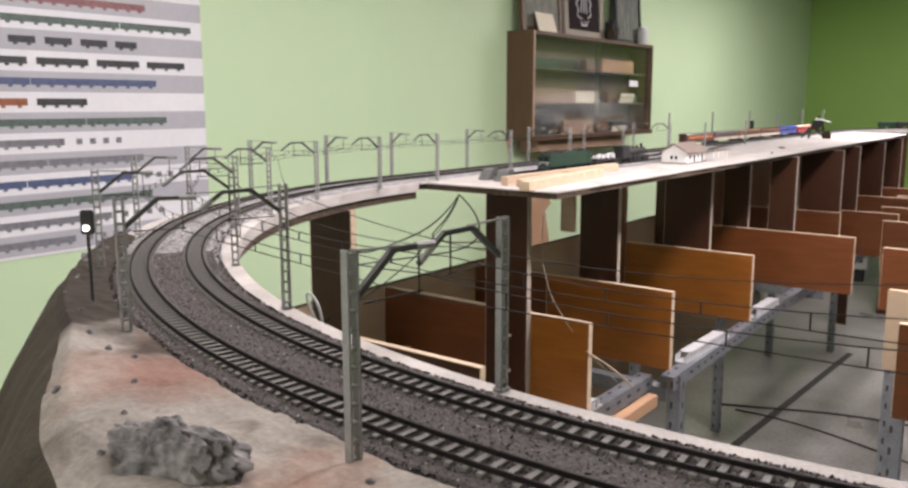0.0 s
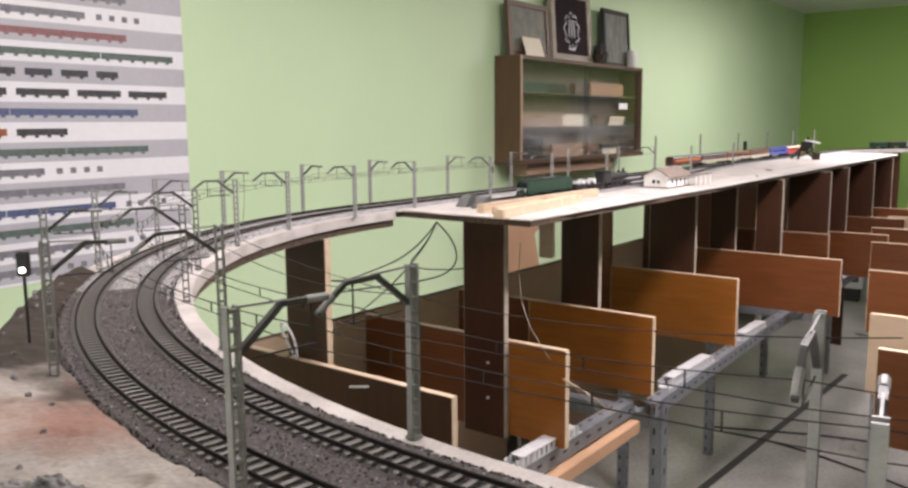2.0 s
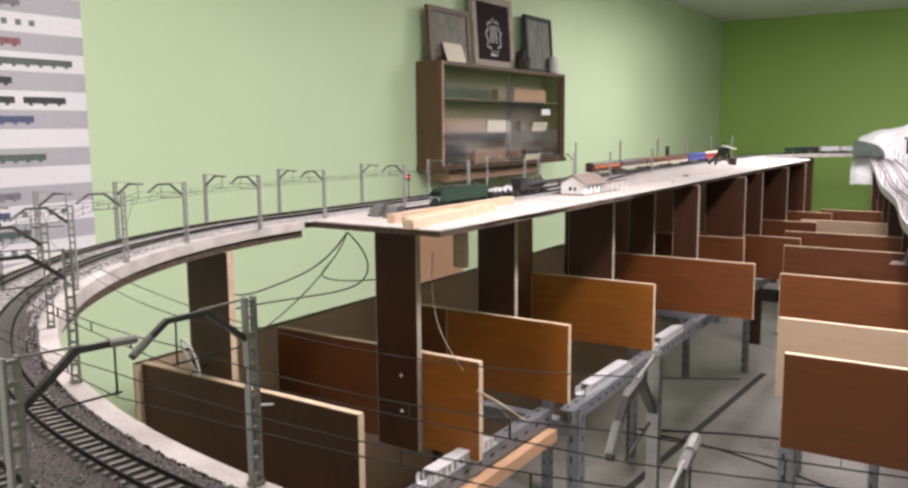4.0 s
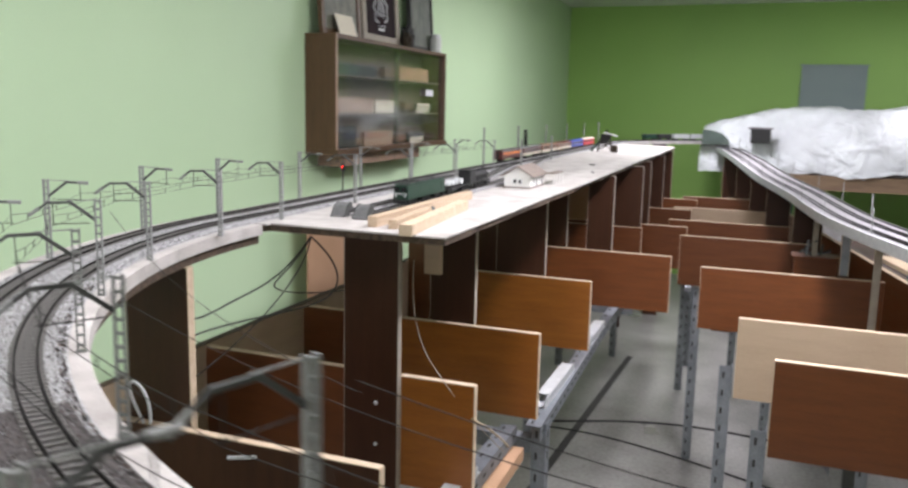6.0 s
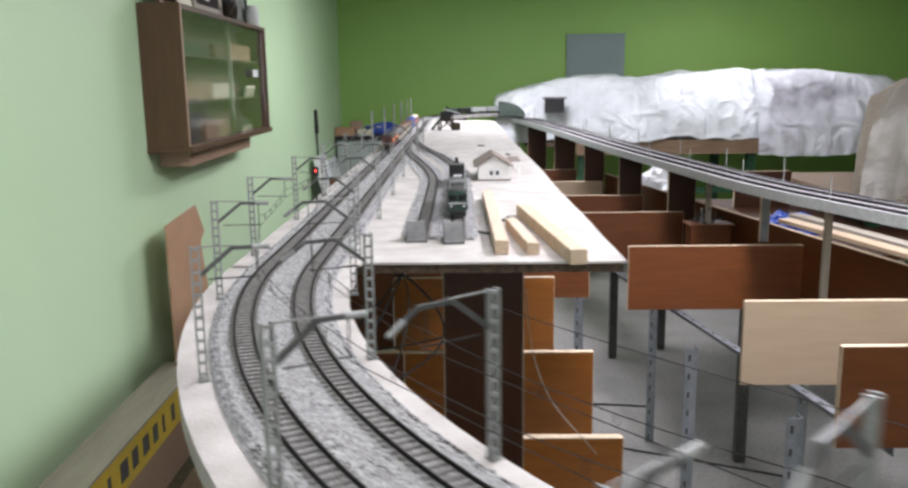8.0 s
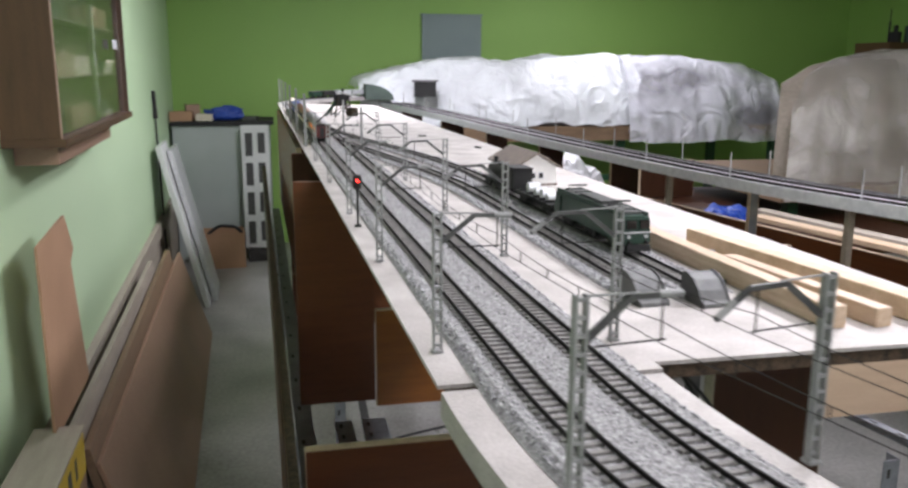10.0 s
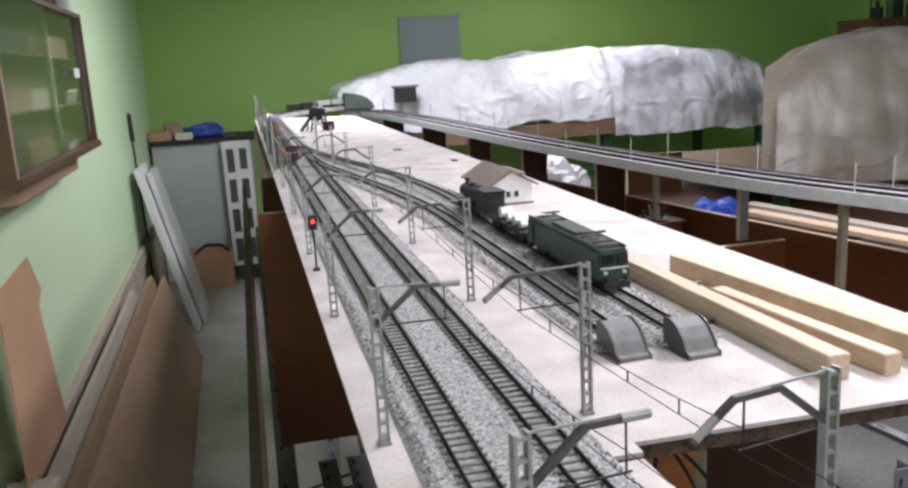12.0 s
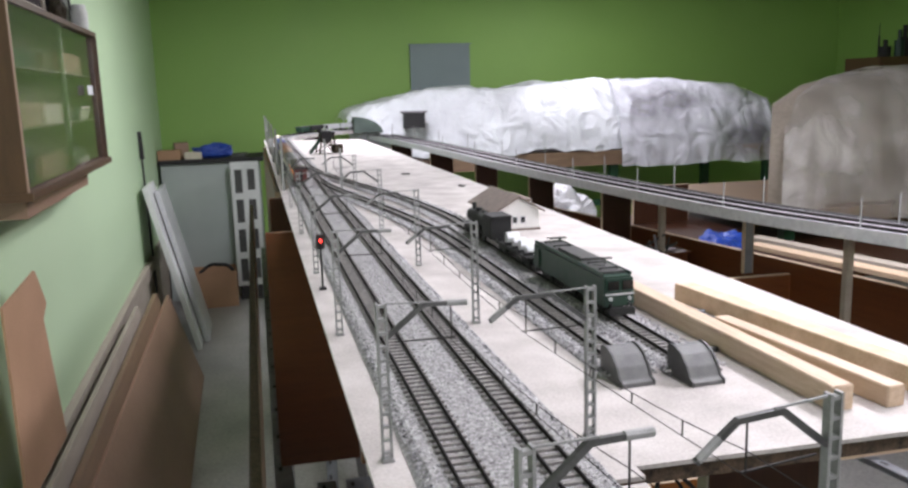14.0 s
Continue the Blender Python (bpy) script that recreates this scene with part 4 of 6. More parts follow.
def ground_mesh(rows, cols, d0, d1, fn):
    bm = bmesh.new()
    grid = []
    for i in range(rows + 1):
        d = d0 + (d1 - d0) * i / rows
        grid.append([bm.verts.new(fn(d, j / cols)) for j in range(cols + 1)])
    for i in range(rows):
        for j in range(cols):
            bm.faces.new((grid[i][j], grid[i + 1][j], grid[i + 1][j + 1], grid[i][j + 1]))
    return bm


def sand_at(d, u):
    r0 = 1.107 + 0.005 * noise.noise((d * 0.25, 0.3, 0))
    r1 = rim(d)
    r = r0 + (r1 - r0) * u
    x, y = on_arc(r, d)
    h = 0.002 + 0.008 * u + 0.006 * noise.noise((x * 22, y * 22, 1.0)) * u + 0.002 * noise.noise((x * 90, y * 90, 4.0))
    h -= 0.010 * max(0, u - 0.85) / 0.15
    return (x, y, TOP + h + 0.003)


def slope_at(d, u):
    x0, y0, z0 = sand_at(d, 1.0)
    r = rim(d) + 0.16 * u
    x, y = on_arc(r, d)
    w = 0.012 * noise.noise((x * 18, y * 18, u * 3)) * min(1, u * 4)
    return (x, y, z0 - 0.34 * u ** 1.25 + w)


t = thing("scenery", "sandy plaster scenery with a steep brown hillside", "scenery")
part("sand", ground_mesh(300, 36, -42, 43, sand_at), SAND, t, "pale sandy plaster ground", smooth=True)
part("hillside", ground_mesh(150, 24, -42, 43, slope_at), HILLSIDE, t, "steep dark brown hillside", smooth=True)
bm = bmesh.new()
pts = [(*on_arc(1.128, d), 0) for d in np.arange(-42, 43.1, 2)]
sweep(bm, pts, [(-0.022, TOP - 0.08), (0.02, TOP - 0.08), (0.02, TOP - 0.02), (-0.022, TOP - 0.02)])
part("former", bm, CHIP, t, "chipboard former")

bm = bmesh.new()
bmesh.ops.create_icosphere(bm, subdivisions=5, radius=1)
for v in bm.verts:
    p = v.co.copy()
    f = 1 + 0.30 * noise.noise(p * 1.7) + 0.30 * abs(noise.noise(p * 3.7)) + 0.10 * noise.noise(p * 7.0) + 0.04 * noise.noise(p * 17)
    v.co = Vector((p.x * 0.037 * f, p.y * 0.0155 * f, max(-0.004, p.z * 0.019 * f)))
solid("rock", bm, ROCK, "rough grey rock lying on the sandy ground", "rock", m=pose(0.548, -1.186, TOP + 0.010, 0, 0, 8))
for k in range(26):
    d = rnd.uniform(-8, 38)
    u = rnd.uniform(0.15, 0.95)
    x, y, z = sand_at(d, u)
    bm = bmesh.new()
    bmesh.ops.create_icosphere(bm, subdivisions=1, radius=rnd.uniform(0.0012, 0.0038))
    for v in bm.verts:
        v.co *= rnd.uniform(0.7, 1.2)
    solid("pebble", bm, ROCK, "small grey pebble on the sandy ground", "pebble", group="pebbles", m=pose(x, y, z, rnd.uniform(0, 90), 0, rnd.uniform(0, 180)))


# ---- lower shelving of brown panels ----
def upright_panel(x0, x1, y, z0, z1, face, label, thick=0.015, name="divider_panel", edge=EDGE, group="divider panels"):
    """A laminated panel across the aisle, with raw edges on its top and its ends."""
    t = thing(name, label, "panel", pose((x0 + x1) / 2, y, z0), group=group)
    w, h = (x1 - x0) / 2, z1 - z0
    boxpart("board", (-w, w, 0, thick, 0, h), face, t)
    boxpart("top_edge", (-w, w, 0.0003, thick - 0.0003, h + 0.0001, h + 0.0018), edge, t, "raw pale top edge")
    boxpart("end_edge", (w + 0.0001, w + 0.0016, 0.0003, thick - 0.0003, 0, h), edge, t, "raw pale end edge")
    boxpart("end_edge", (-w - 0.0016, -w - 0.0001, 0.0003, thick - 0.0003, 0, h), edge, t, "raw pale end edge")
    return t


upright_panel(-0.56, 0.033, -0.270, 0.505, 0.716, DARKBROWN, "dark brown divider panel with a pale top edge")
# one panel in two pieces: the left takes brown for its shade
upright_panel(-0.545, -0.112, 0.107, 0.505, 0.716, BROWN, "left part of a honey divider panel, browner for its shade")
upright_panel(-0.106, 0.036, 0.105, 0.505, 0.716, OCHRE, "honey brown divider panel on the steel frame")
# split likewise, the shaded left piece coloured darker than the right
upright_panel(-0.552, -0.312, 0.494, 0.520, 0.716, BROWN, "left part of a honey divider panel, browner for its shade")
upright_panel(-0.308, 0.048, 0.492, 0.520, 0.716, OCHRE, "honey brown divider panel on the steel frame")
upright_panel(-0.388, 0.032, 1.107, 0.510, 0.716, OCHRE, "honey brown divider panel on the steel frame")
upright_panel(-0.40, 0.196, 1.630, 0.525, 0.720, BROWN, "brown divider panel reaching into the aisle")
upright_panel(-0.40, 0.008, 2.200, 0.500, 0.732, BROWN, "brown divider panel on the steel frame")
upright_panel(-0.40, 0.155, 2.560, 0.510, 0.700, BROWN, "brown divider panel on the steel frame")
upright_panel(-0.40, 0.120, 3.100, 0.510, 0.716, BROWN, "brown divider panel on the steel frame")
upright_panel(-0.40, 0.100, 3.620, 0.510, 0.716, BROWN, "brown divider panel on the steel frame")
# long back panel
t = thing("back_panel", "long brown back panel, inner face lightened for grazing light", "panel", pose(-0.548, -0.28, 0.505, 0, 0, 1.15))
# beige here stands for grazing light on the inner face
boxpart("board", (-0.014, 0, 0, 3.95, 0, 0.211), BEIGE, t)
boxpart("top_edge", (-0.0138, -0.0002, 0, 3.95, 0.2111, 0.2129), CHIP, t)
boxpart("outer_veneer", (-0.0165, -0.0142, 0, 3.95, 0, 0.2129), DARKBROWN, t, "dark brown outer face")

# uprights under the station board
for x0, x1, y, z0 in ((-0.216, -0.108, 0.088, 0.50), (-0.220, -0.112, 0.510, 0.530), (-0.262, -0.112, 1.125, 0.52), (-0.268, -0.174, 1.648, 0.53), (-0.100, -0.012, 1.648, 0.53), (-0.160, 0.0, 2.218, 0.51), (-0.17, -0.02, 2.578, 0.515), (-0.2, -0.03, 3.118, 0.515), (-0.2, -0.05, 3.638, 0.515), (-0.535, -0.41, 1.648, 0.53)):
    upright_panel(x0, x1, y, z0, TOP - 0.0175, DARKBROWN, "tall dark brown upright panel under the station board", name="upright_panel", group="upright panels", edge=BROWN if x0 < -0.4 else LEDGE)
t = thing("outer_panel", "long brown panel closing the board towards the wall", "panel", pose(on_table(-0.470, 1.80)[0], 1.80, 0.53, 0, 0, 1.15))
boxpart("board", (-0.015, 0, 0, 2.05, 0, TOP - 0.0175 - 0.53), BROWN, t)
boxpart("front_edge", (-0.0148, -0.0002, -0.0018, -0.0001, 0, TOP - 0.0175 - 0.53), EDGE, t, "raw pale front edge")
upright_panel(-0.544, -0.394, 1.105, 0.525, TOP - 0.0175, BROWN, "tall brown upright panel by the wall side", name="upright_panel", group="upright panels", edge=BROWN)
# uprights under the curved board
t = upright_panel(-0.412, -0.296, -0.252, 0.50, TOP - 0.036, DARKBROWN, "dark brown upright under the curved board", name="upright_panel", group="upright panels")
for d, w in ((38, 0.05), (12, 0.05), (-16, 0.05), (-38, 0.05)):
    x, y = on_arc(1.05, d)
    bm = bmesh.new()
    box(bm, -w, w, -0.01, 0.01, 0, TOP - 0.036 - FLOOR)
    solid("upright_panel", bm, DARKBROWN, "dark brown upright under the curved board", "panel", group="upright panels", m=pose(x, y, FLOOR, 0, 0, 90 - d))
for y in (4.3, 4.75):
    fpt = min(far, key=lambda p: abs(p[1] - y))
    bm = bmesh.new()
    box(bm, -0.05, 0.05, -0.01, 0.01, 0, TOP - 0.019 - FLOOR)
    solid("upright_panel", bm, DARKBROWN, "dark brown upright under the far board", "panel", group="upright panels", m=pose(fpt[0], fpt[1], FLOOR))
bm = bmesh.new()
box(bm, -0.018, 0.018, -0.006, 0.006, 0, 0.09)
solid("bracket_block", bm, BEIGE, "pale plywood block under the board edge", "block", m=pose(-0.115, 0.27, TOP - 0.121), bevel=0.001)


# slotted steel frames
SLOT = None


def slotted(frame_thing, name, a, b, w=0.036, holes=True):
    """A slotted steel angle from a to b, part of a frame, with a row of dark slots on its faces."""
    global SLOT
    a, b = Vector(a), Vector(b)
    L = (b - a).length
    d = (b - a) / L
    rot = d.to_track_quat("Y", "Z").to_matrix().to_4x4()
    bm = bmesh.new()
    box(bm, 0, w, 0, L, -0.002, 0)
    box(bm, w - 0.002, w, 0, L, -w, -0.0019)
    ob = part(name, bm, STEEL, frame_thing)
    ob.matrix_local = Matrix.Translation(a) @ rot
    if SLOT is None:
        bm = bmesh.new()
        box(bm, -0.0032, 0.0032, -0.009, 0.009, 0, 0.0004)
        SLOT = finish(bm, "slot", DARKHOLE)
    if holes:
        n = min(24, int(L / 0.05))
        for k in range(n):
            for m in (pose(0.012, (k + 0.5) * L / n, 0.0002), pose(w + 0.0002, (k + 0.5) * L / n, -0.017, 0, 90, 0)):
                sl = new("slot", SLOT)
                sl.parent = ob
                sl.matrix_local = m


FR = 0.500
fr1 = thing("steel_frame", "galvanised slotted steel frame carrying the brown dividers", "steel frame", group="steel frames")
slotted(fr1, "rail", (-0.016, -0.20, FR), (-0.030, 0.49, FR))
slotted(fr1, "rail", (0.022, 0.50, FR), (-0.02, 1.45, FR))
slotted(fr1, "rail", (-0.02, 1.46, FR), (-0.06, 3.7, FR))
slotted(fr1, "rail", (-0.535, -0.25, FR), (-0.605, 3.7, FR))
slotted(fr1, "rail", (-0.470, 0.53, FR - 0.01), (-0.480, 1.09, FR - 0.01))
slotted(fr1, "rail", (-0.420, 0.53, FR - 0.01), (-0.425, 1.09, FR - 0.01), w=0.05)
for lx, ly in ((0.03, 0.53), (-0.42, 2.04), (-0.345, 3.6), (-0.525, 0.25), (-0.555, 1.5), (-0.60, 3.3), (0.045, -0.16), (-0.40, -0.2)):
    slotted(fr1, "leg", (lx, ly, FLOOR), (lx, ly, FR - 0.003), w=0.034)
for ly in (0.56, 1.98, 3.42):
    slotted(fr1, "cross_rail", (-0.53, ly, FR - 0.04), (0.03, ly, FR - 0.04), holes=False)
timber("timber_rail", (0.030, -0.15), (0.012, 0.48), 0.03, 0.03, CARD, "brown wooden rail fixed under the steel frame", z=FR - 0.075)
# a bundle of pale cable trunking on the rail
for k, (y0, y1) in enumerate(((-0.05, 0.22), (0.62, 0.95), (1.2, 1.45))):
    t = thing("cable_trunking", "grey slotted metal cable trunking on the rail", "trunking", pose(0.006 if k == 0 else 0.042 - 0.026 * y0, y0, FR + 0.001, 0, 0, 1), group="cable trunking")
    L = y1 - y0
    boxpart("base", (-0.018, 0.012, 0, L, 0, 0.003), SILVER, t)
    for j in range(int(L / 0.02)):
        boxpart("tooth", (-0.018, -0.016, j * 0.02, j * 0.02 + 0.013, 0.003, 0.022), SILVER, t)
        boxpart("tooth", (0.010, 0.012, j * 0.02, j * 0.02 + 0.013, 0.003, 0.022), SILVER, t)
    boxpart("cover", (-0.019, 0.013, L * 0.1, L * 0.9, 0.022, 0.024), SILVER, t)


# cables under the board
def cable(points, r, material, label, name="cable"):
    cu = bpy.data.curves.new(name, "CURVE")
    cu.dimensions, cu.bevel_depth, cu.bevel_resolution = "3D", r, 2
    sp = cu.splines.new("NURBS")
    sp.points.add(len(points) - 1)
    for q, p in zip(sp.points, points):
        q.co = (*p, 1)
    sp.use_endpoint_u, sp.order_u = True, 4
    ob = tagged(new(name, cu), label, "cable", group="loose cables")
    cu.materials.append(material)
    return ob


cable([(-0.27, 0.06, 0.972), (-0.30, 0.02, 0.90), (-0.36, -0.06, 0.87), (-0.33, -0.2, 0.86), (-0.31, -0.24, 0.89)], 0.0016, BLACK, "black cable hanging under the board")
cable([(-0.27, 0.06, 0.972), (-0.32, 0.08, 0.90), (-0.40, 0.05, 0.86), (-0.30, 0.10, 0.85), (-0.20, 0.12, 0.87)], 0.0014, BLACK, "black cable looping under the board")
cable([(-0.27, 0.06, 0.972), (-0.22, 0.07, 0.93), (-0.20, 0.06, 0.87), (-0.28, 0.02, 0.84), (-0.34, -0.16, 0.845), (-0.31, -0.24, 0.85)], 0.0016, BLACK, "black cable hanging under the board")
cable([(-0.27, 0.06, 0.972), (-0.24, 0.0, 0.93), (-0.31, -0.1, 0.80), (-0.37, -0.22, 0.74), (-0.36, -0.3, 0.73)], 0.0012, BLACK, "thin black cable under the board")
cable([(-0.10, 0.14, 0.93), (-0.10, 0.12, 0.80), (-0.02, 0.10, 0.72), (0.03, 0.10, 0.66), (0.05, 0.25, 0.54)], 0.0009, LEDGE, "thin pale cable hanging from the board")
cable([(0.036, 0.098, 0.66), (0.05, 0.20, 0.60), (0.045, 0.30, 0.53)], 0.002, EDGE, "pale cord tied to a divider panel")
bm = bmesh.new()
box(bm, -0.017, 0.017, 0, 3.0, 0.0005, 0.0025)
solid("trim", bm, DARKHOLE, "long dark strip along the floor", "floor strip", kind="structure", m=pose(-0.315, 0.65, FLOOR, 0, 0, -1.7))
cable([(-0.50, 2.38, FLOOR + 0.004), (-0.1, 2.55, FLOOR + 0.004), (0.07, 2.70, FLOOR + 0.004), (0.6, 2.6, FLOOR + 0.004)], 0.005, BLACK, "black cable lying across the floor")
cable([(-0.42, 2.35, FLOOR + 0.004), (-0.1, 2.40, FLOOR + 0.004), (0.23, 2.25, FLOOR + 0.004), (1.0, 1.9, FLOOR + 0.004)], 0.004, BLACK, "black cable lying across the floor")

# ---- second row of panels and the ramp ----
upright_panel(0.537, 1.00, 0.540, 0.500, 0.708, BROWN, "brown divider panel under the ramp")
upright_panel(0.452, 0.98, 0.865, 0.510, 0.712, BEIGE, "pale beige divider panel under the ramp")
upright_panel(0.305, 0.84, 1.530, 0.510, 0.712, BROWN, "brown divider panel under the ramp")
upright_panel(0.165, 0.64, 2.215, 0.510, 0.712, BROWN, "brown divider panel under the ramp")
upright_panel(0.060, 0.58, 2.710, 0.510, 0.712, BROWN, "brown divider panel under the ramp")
upright_panel(0.02, 0.48, 3.25, 0.510, 0.712, BEIGE, "pale beige divider panel under the ramp")
upright_panel(0.0, 0.42, 3.85, 0.510, 0.712, BROWN, "brown divider panel under the ramp")
fr2 = thing("steel_frame", "galvanised slotted steel frame under the ramp", "steel frame", group="steel frames")
slotted(fr2, "rail", (0.635, 0.55, 0.499), (0.355, 2.14, 0.499), w=0.024)
slotted(fr2, "rail", (0.20, 2.15, 0.499), (0.05, 3.8, 0.499), w=0.024)
slotted(fr2, "rail", (0.87, 0.9, 0.499), (0.45, 3.6, 0.499))
for lx, ly in ((0.50, 0.70), (0.40, 1.18), (0.225, 2.25), (0.52, 2.22), (0.345, 3.14), (0.09, 3.15), (0.90, 0.72), (0.80, 1.4), (0.98, 0.55), (0.08, 3.6)):
    slotted(fr2, "leg", (lx, ly, FLOOR), (lx, ly, 0.496), w=0.034)


def smooth_path(ctrl, n=8):
    out = []
    P = [Vector(c) for c in ctrl]
    P = [P[0] * 2 - P[1]] + P + [P[-1] * 2 - P[-2]]
    for i in range(1, len(P) - 2):
        for k in range(n):
            u = k / n
            a, b, c, d = P[i - 1:i + 3]
            out.append(tuple(0.5 * (2 * b + (c - a) * u + (2 * a - 5 * b + 4 * c - d) * u * u + (3 * b - a - 3 * c + d) * u ** 3)))
    out.append(tuple(P[-2]))
    return out


RAMP = smooth_path([(1.60, 0.02, 0.90), (1.30, 0.25, 0.90), (1.09, 0.50, 0.90), (0.94, 0.77, 0.90), (0.845, 1.065, 0.90), (0.725, 1.56, 0.90), (0.622, 2.31, 0.903), (0.493, 2.92, 0.922), (0.354, 3.82, 0.945), (0.225, 4.62, 0.96), (0.14, 5.15, 0.965)])
ramp = thing("ramp_bridge", "long curved ramp with a double track and pale sides", "bridge")
bm = bmesh.new()
sweep(bm, RAMP, [(-0.072, -0.012), (0.072, -0.012), (0.072, 0), (-0.072, 0)])
part("deck", bm, DECK, ramp, "pale grey ballasted deck")
for s in (-1, 1):
    bm = bmesh.new()
    sweep(bm, RAMP, [(s * 0.0745 - 0.0022, -0.024), (s * 0.0745 + 0.0022, -0.024), (s * 0.0745 + 0.0022, 0.006), (s * 0.0745 - 0.0022, 0.006)])
    part("side_strip", bm, SILVER if s < 0 else ARM, ramp, "pale silvery side strip" if s < 0 else "dark side strip")
for c in (-0.03, 0.03):
    for s in (-0.00825, 0.00825):
        bm = bmesh.new()
        sweep(bm, RAMP, [(c + s - 0.0009, 0.0002), (c + s + 0.0009, 0.0002), (c + s + 0.0009, 0.005), (c + s - 0.0009, 0.005)])
        part("rail", bm, RAIL, ramp)
for k, (p, d) in enumerate(resample(RAMP[24:], 0.42)):
    for s in (-0.068, 0.068):
        bm = bmesh.new()
        bar(bm, (0, 0, 0), (0, 0, 0.075), 0.0028)
        q = p + Vector((d.y, -d.x, 0)) * s
        solid("bare_mast", bm, MAST, "plain grey mast standing on the ramp", "mast", group="ramp masts", m=pose(q.x, q.y, q.z + 0.0002))


def under_ramp(y):
    return min(RAMP, key=lambda p: abs(p[1] - y))


for y, w, z0 in ((0.885, 0.05, 0.72), (1.55, 0.012, 0.72), (2.235, 0.052, 0.52), (2.73, 0.05, 0.52), (3.27, 0.05, 0.52), (3.87, 0.06, 0.52), (4.5, 0.06, FLOOR)):
    px, py, pz = under_ramp(y)
    upright_panel(px - w, px + w, y, z0, pz - 0.0245, BEIGE if y < 1 else DARKBROWN if w > 0.02 else STEEL, "pale beige upright carrying the ramp" if y < 1 else "brown upright carrying the ramp", name="ramp_upright", group="ramp uprights")
for y in (0.62, 1.25, 1.95):
    px, py, pz = under_ramp(y)
    bm = bmesh.new()
    box(bm, -0.009, 0.009, -0.009, 0.009, 0, pz - 0.0125 - 0.50)
    solid("ramp_post", bm, LEDGE, "slim grey post carrying the ramp", "post", group="ramp posts", m=pose(px - 0.02, py, 0.50), bevel=0.001)
# long panel and planks behind the ramp
a, b = Vector((0.99, 0.75, 0)), Vector((0.50, 3.30, 0))
ang = math.degrees(math.atan2(-(b - a).x, (b - a).y))
t = thing("side_panel", "long dark brown side panel with a pale top edge", "panel", pose(a.x, a.y, 0.50, 0, 0, ang))
boxpart("board", (0, 0.015, 0, (b - a).length, 0, 0.245), BROWN, t)
boxpart("top_edge", (0.0003, 0.0147, 0, (b - a).length, 0.2451, 0.247), EDGE, t)
timber("plank", (1.03, 0.95), (0.86, 1.75), 0.05, 0.014, BEIGE, "pale plank lying on the side panel", z=0.7475)
timber("plank", (1.10, 0.98), (0.93, 1.85), 0.045, 0.014, LEDGE, "greyish plank lying behind the ramp", z=0.7475)
bm = bmesh.new()
box(bm, 0.80, 1.9, 2.0, 3.5, 0.56, 0.58)
solid("low_shelf", bm, DARKBROWN, "dark brown board shelf under the covered hill", "shelf")
bm = bmesh.new()
box(bm, 0.52, 0.80, 2.75, 3.4, 0.56, 0.58)
solid("low_shelf", bm, DARKBROWN, "dark brown board shelf behind the ramp", "shelf")
for lx, ly in ((0.85, 2.05), (1.85, 2.05), (0.85, 3.45), (1.85, 3.45), (0.56, 3.3), (1.35, 3.45)):
    bm = bmesh.new()
    box(bm, -0.02, 0.02, -0.02, 0.02, 0, 0.56 - FLOOR)
    solid("shelf_post", bm, ARM, "dark grey steel post under the low shelf", "post", group="shelf posts", bevel=0.002, m=pose(lx, ly, FLOOR))


def crumpled(name, x, y, z, rx, ry, rz, material, label, category, seed):
    bm = bmesh.new()
    bmesh.ops.create_icosphere(bm, subdivisions=4, radius=1)
    for v in bm.verts:
        p = v.co.copy()
        f = 1 + 0.3 * noise.noise(p * 1.6 + Vector((seed, 0, 0))) + 0.2 * abs(noise.noise(p * 4.2 + Vector((seed, 3, 0))))
        v.co = Vector((p.x * rx * f, p.y * ry * f, max(0, (p.z * 0.6 + 0.5) * rz * f)))
    return solid(name, bm, material, label, category, m=pose(x, y, z))


crumpled("plastic_bag", 0.74, 3.06, 0.581, 0.12, 0.14, 0.19, WHITEBAG, "crumpled white plastic bag on the low shelf", "bag", 1)
crumpled("plastic_bag", 1.10, 2.32, 0.581, 0.10, 0.10, 0.09, BLUEBAG, "crumpled blue plastic bag on the low shelf", "bag", 5)
upright_panel(1.14, 1.42, 3.2, 0.581, 0.76, DARKBROWN, "dark brown board standing on the low shelf", name="loose_board", group="")
t = thing("track_pieces", "jumble of dark metal track pieces on a panel", "metal parts", pose(0.66, 1.94, 0.715))
rnd = random.Random(8)
boxpart("tray", (-0.08, 0.08, -0.05, 0.05, -0.003, 0.002), BROWN, t)
for k in range(9):
    bm = bmesh.new()
    bar(bm, (rnd.uniform(-0.06, 0.06), rnd.uniform(-0.04, 0.04), 0.004), (rnd.uniform(-0.06, 0.06), rnd.uniform(-0.04, 0.04), rnd.uniform(0.01, 0.06)), 0.006)
    part("piece", bm, ARM if k % 3 else STEEL, t)
boxpart("stand", (-0.07, 0.07, -0.04, 0.04, -0.215, -0.0031), BROWN, t)

# ---- covered mountain ----
TOPS = [(-0.02, 1.06), (0.0, 1.106), (0.32, 1.215), (0.62, 1.245), (0.84, 1.262), (0.98, 1.238), (1.45, 1.285), (2.1, 1.29), (2.5, 1.272), (2.7, 1.25), (3.0, 1.14), (3.1, 0.95)]


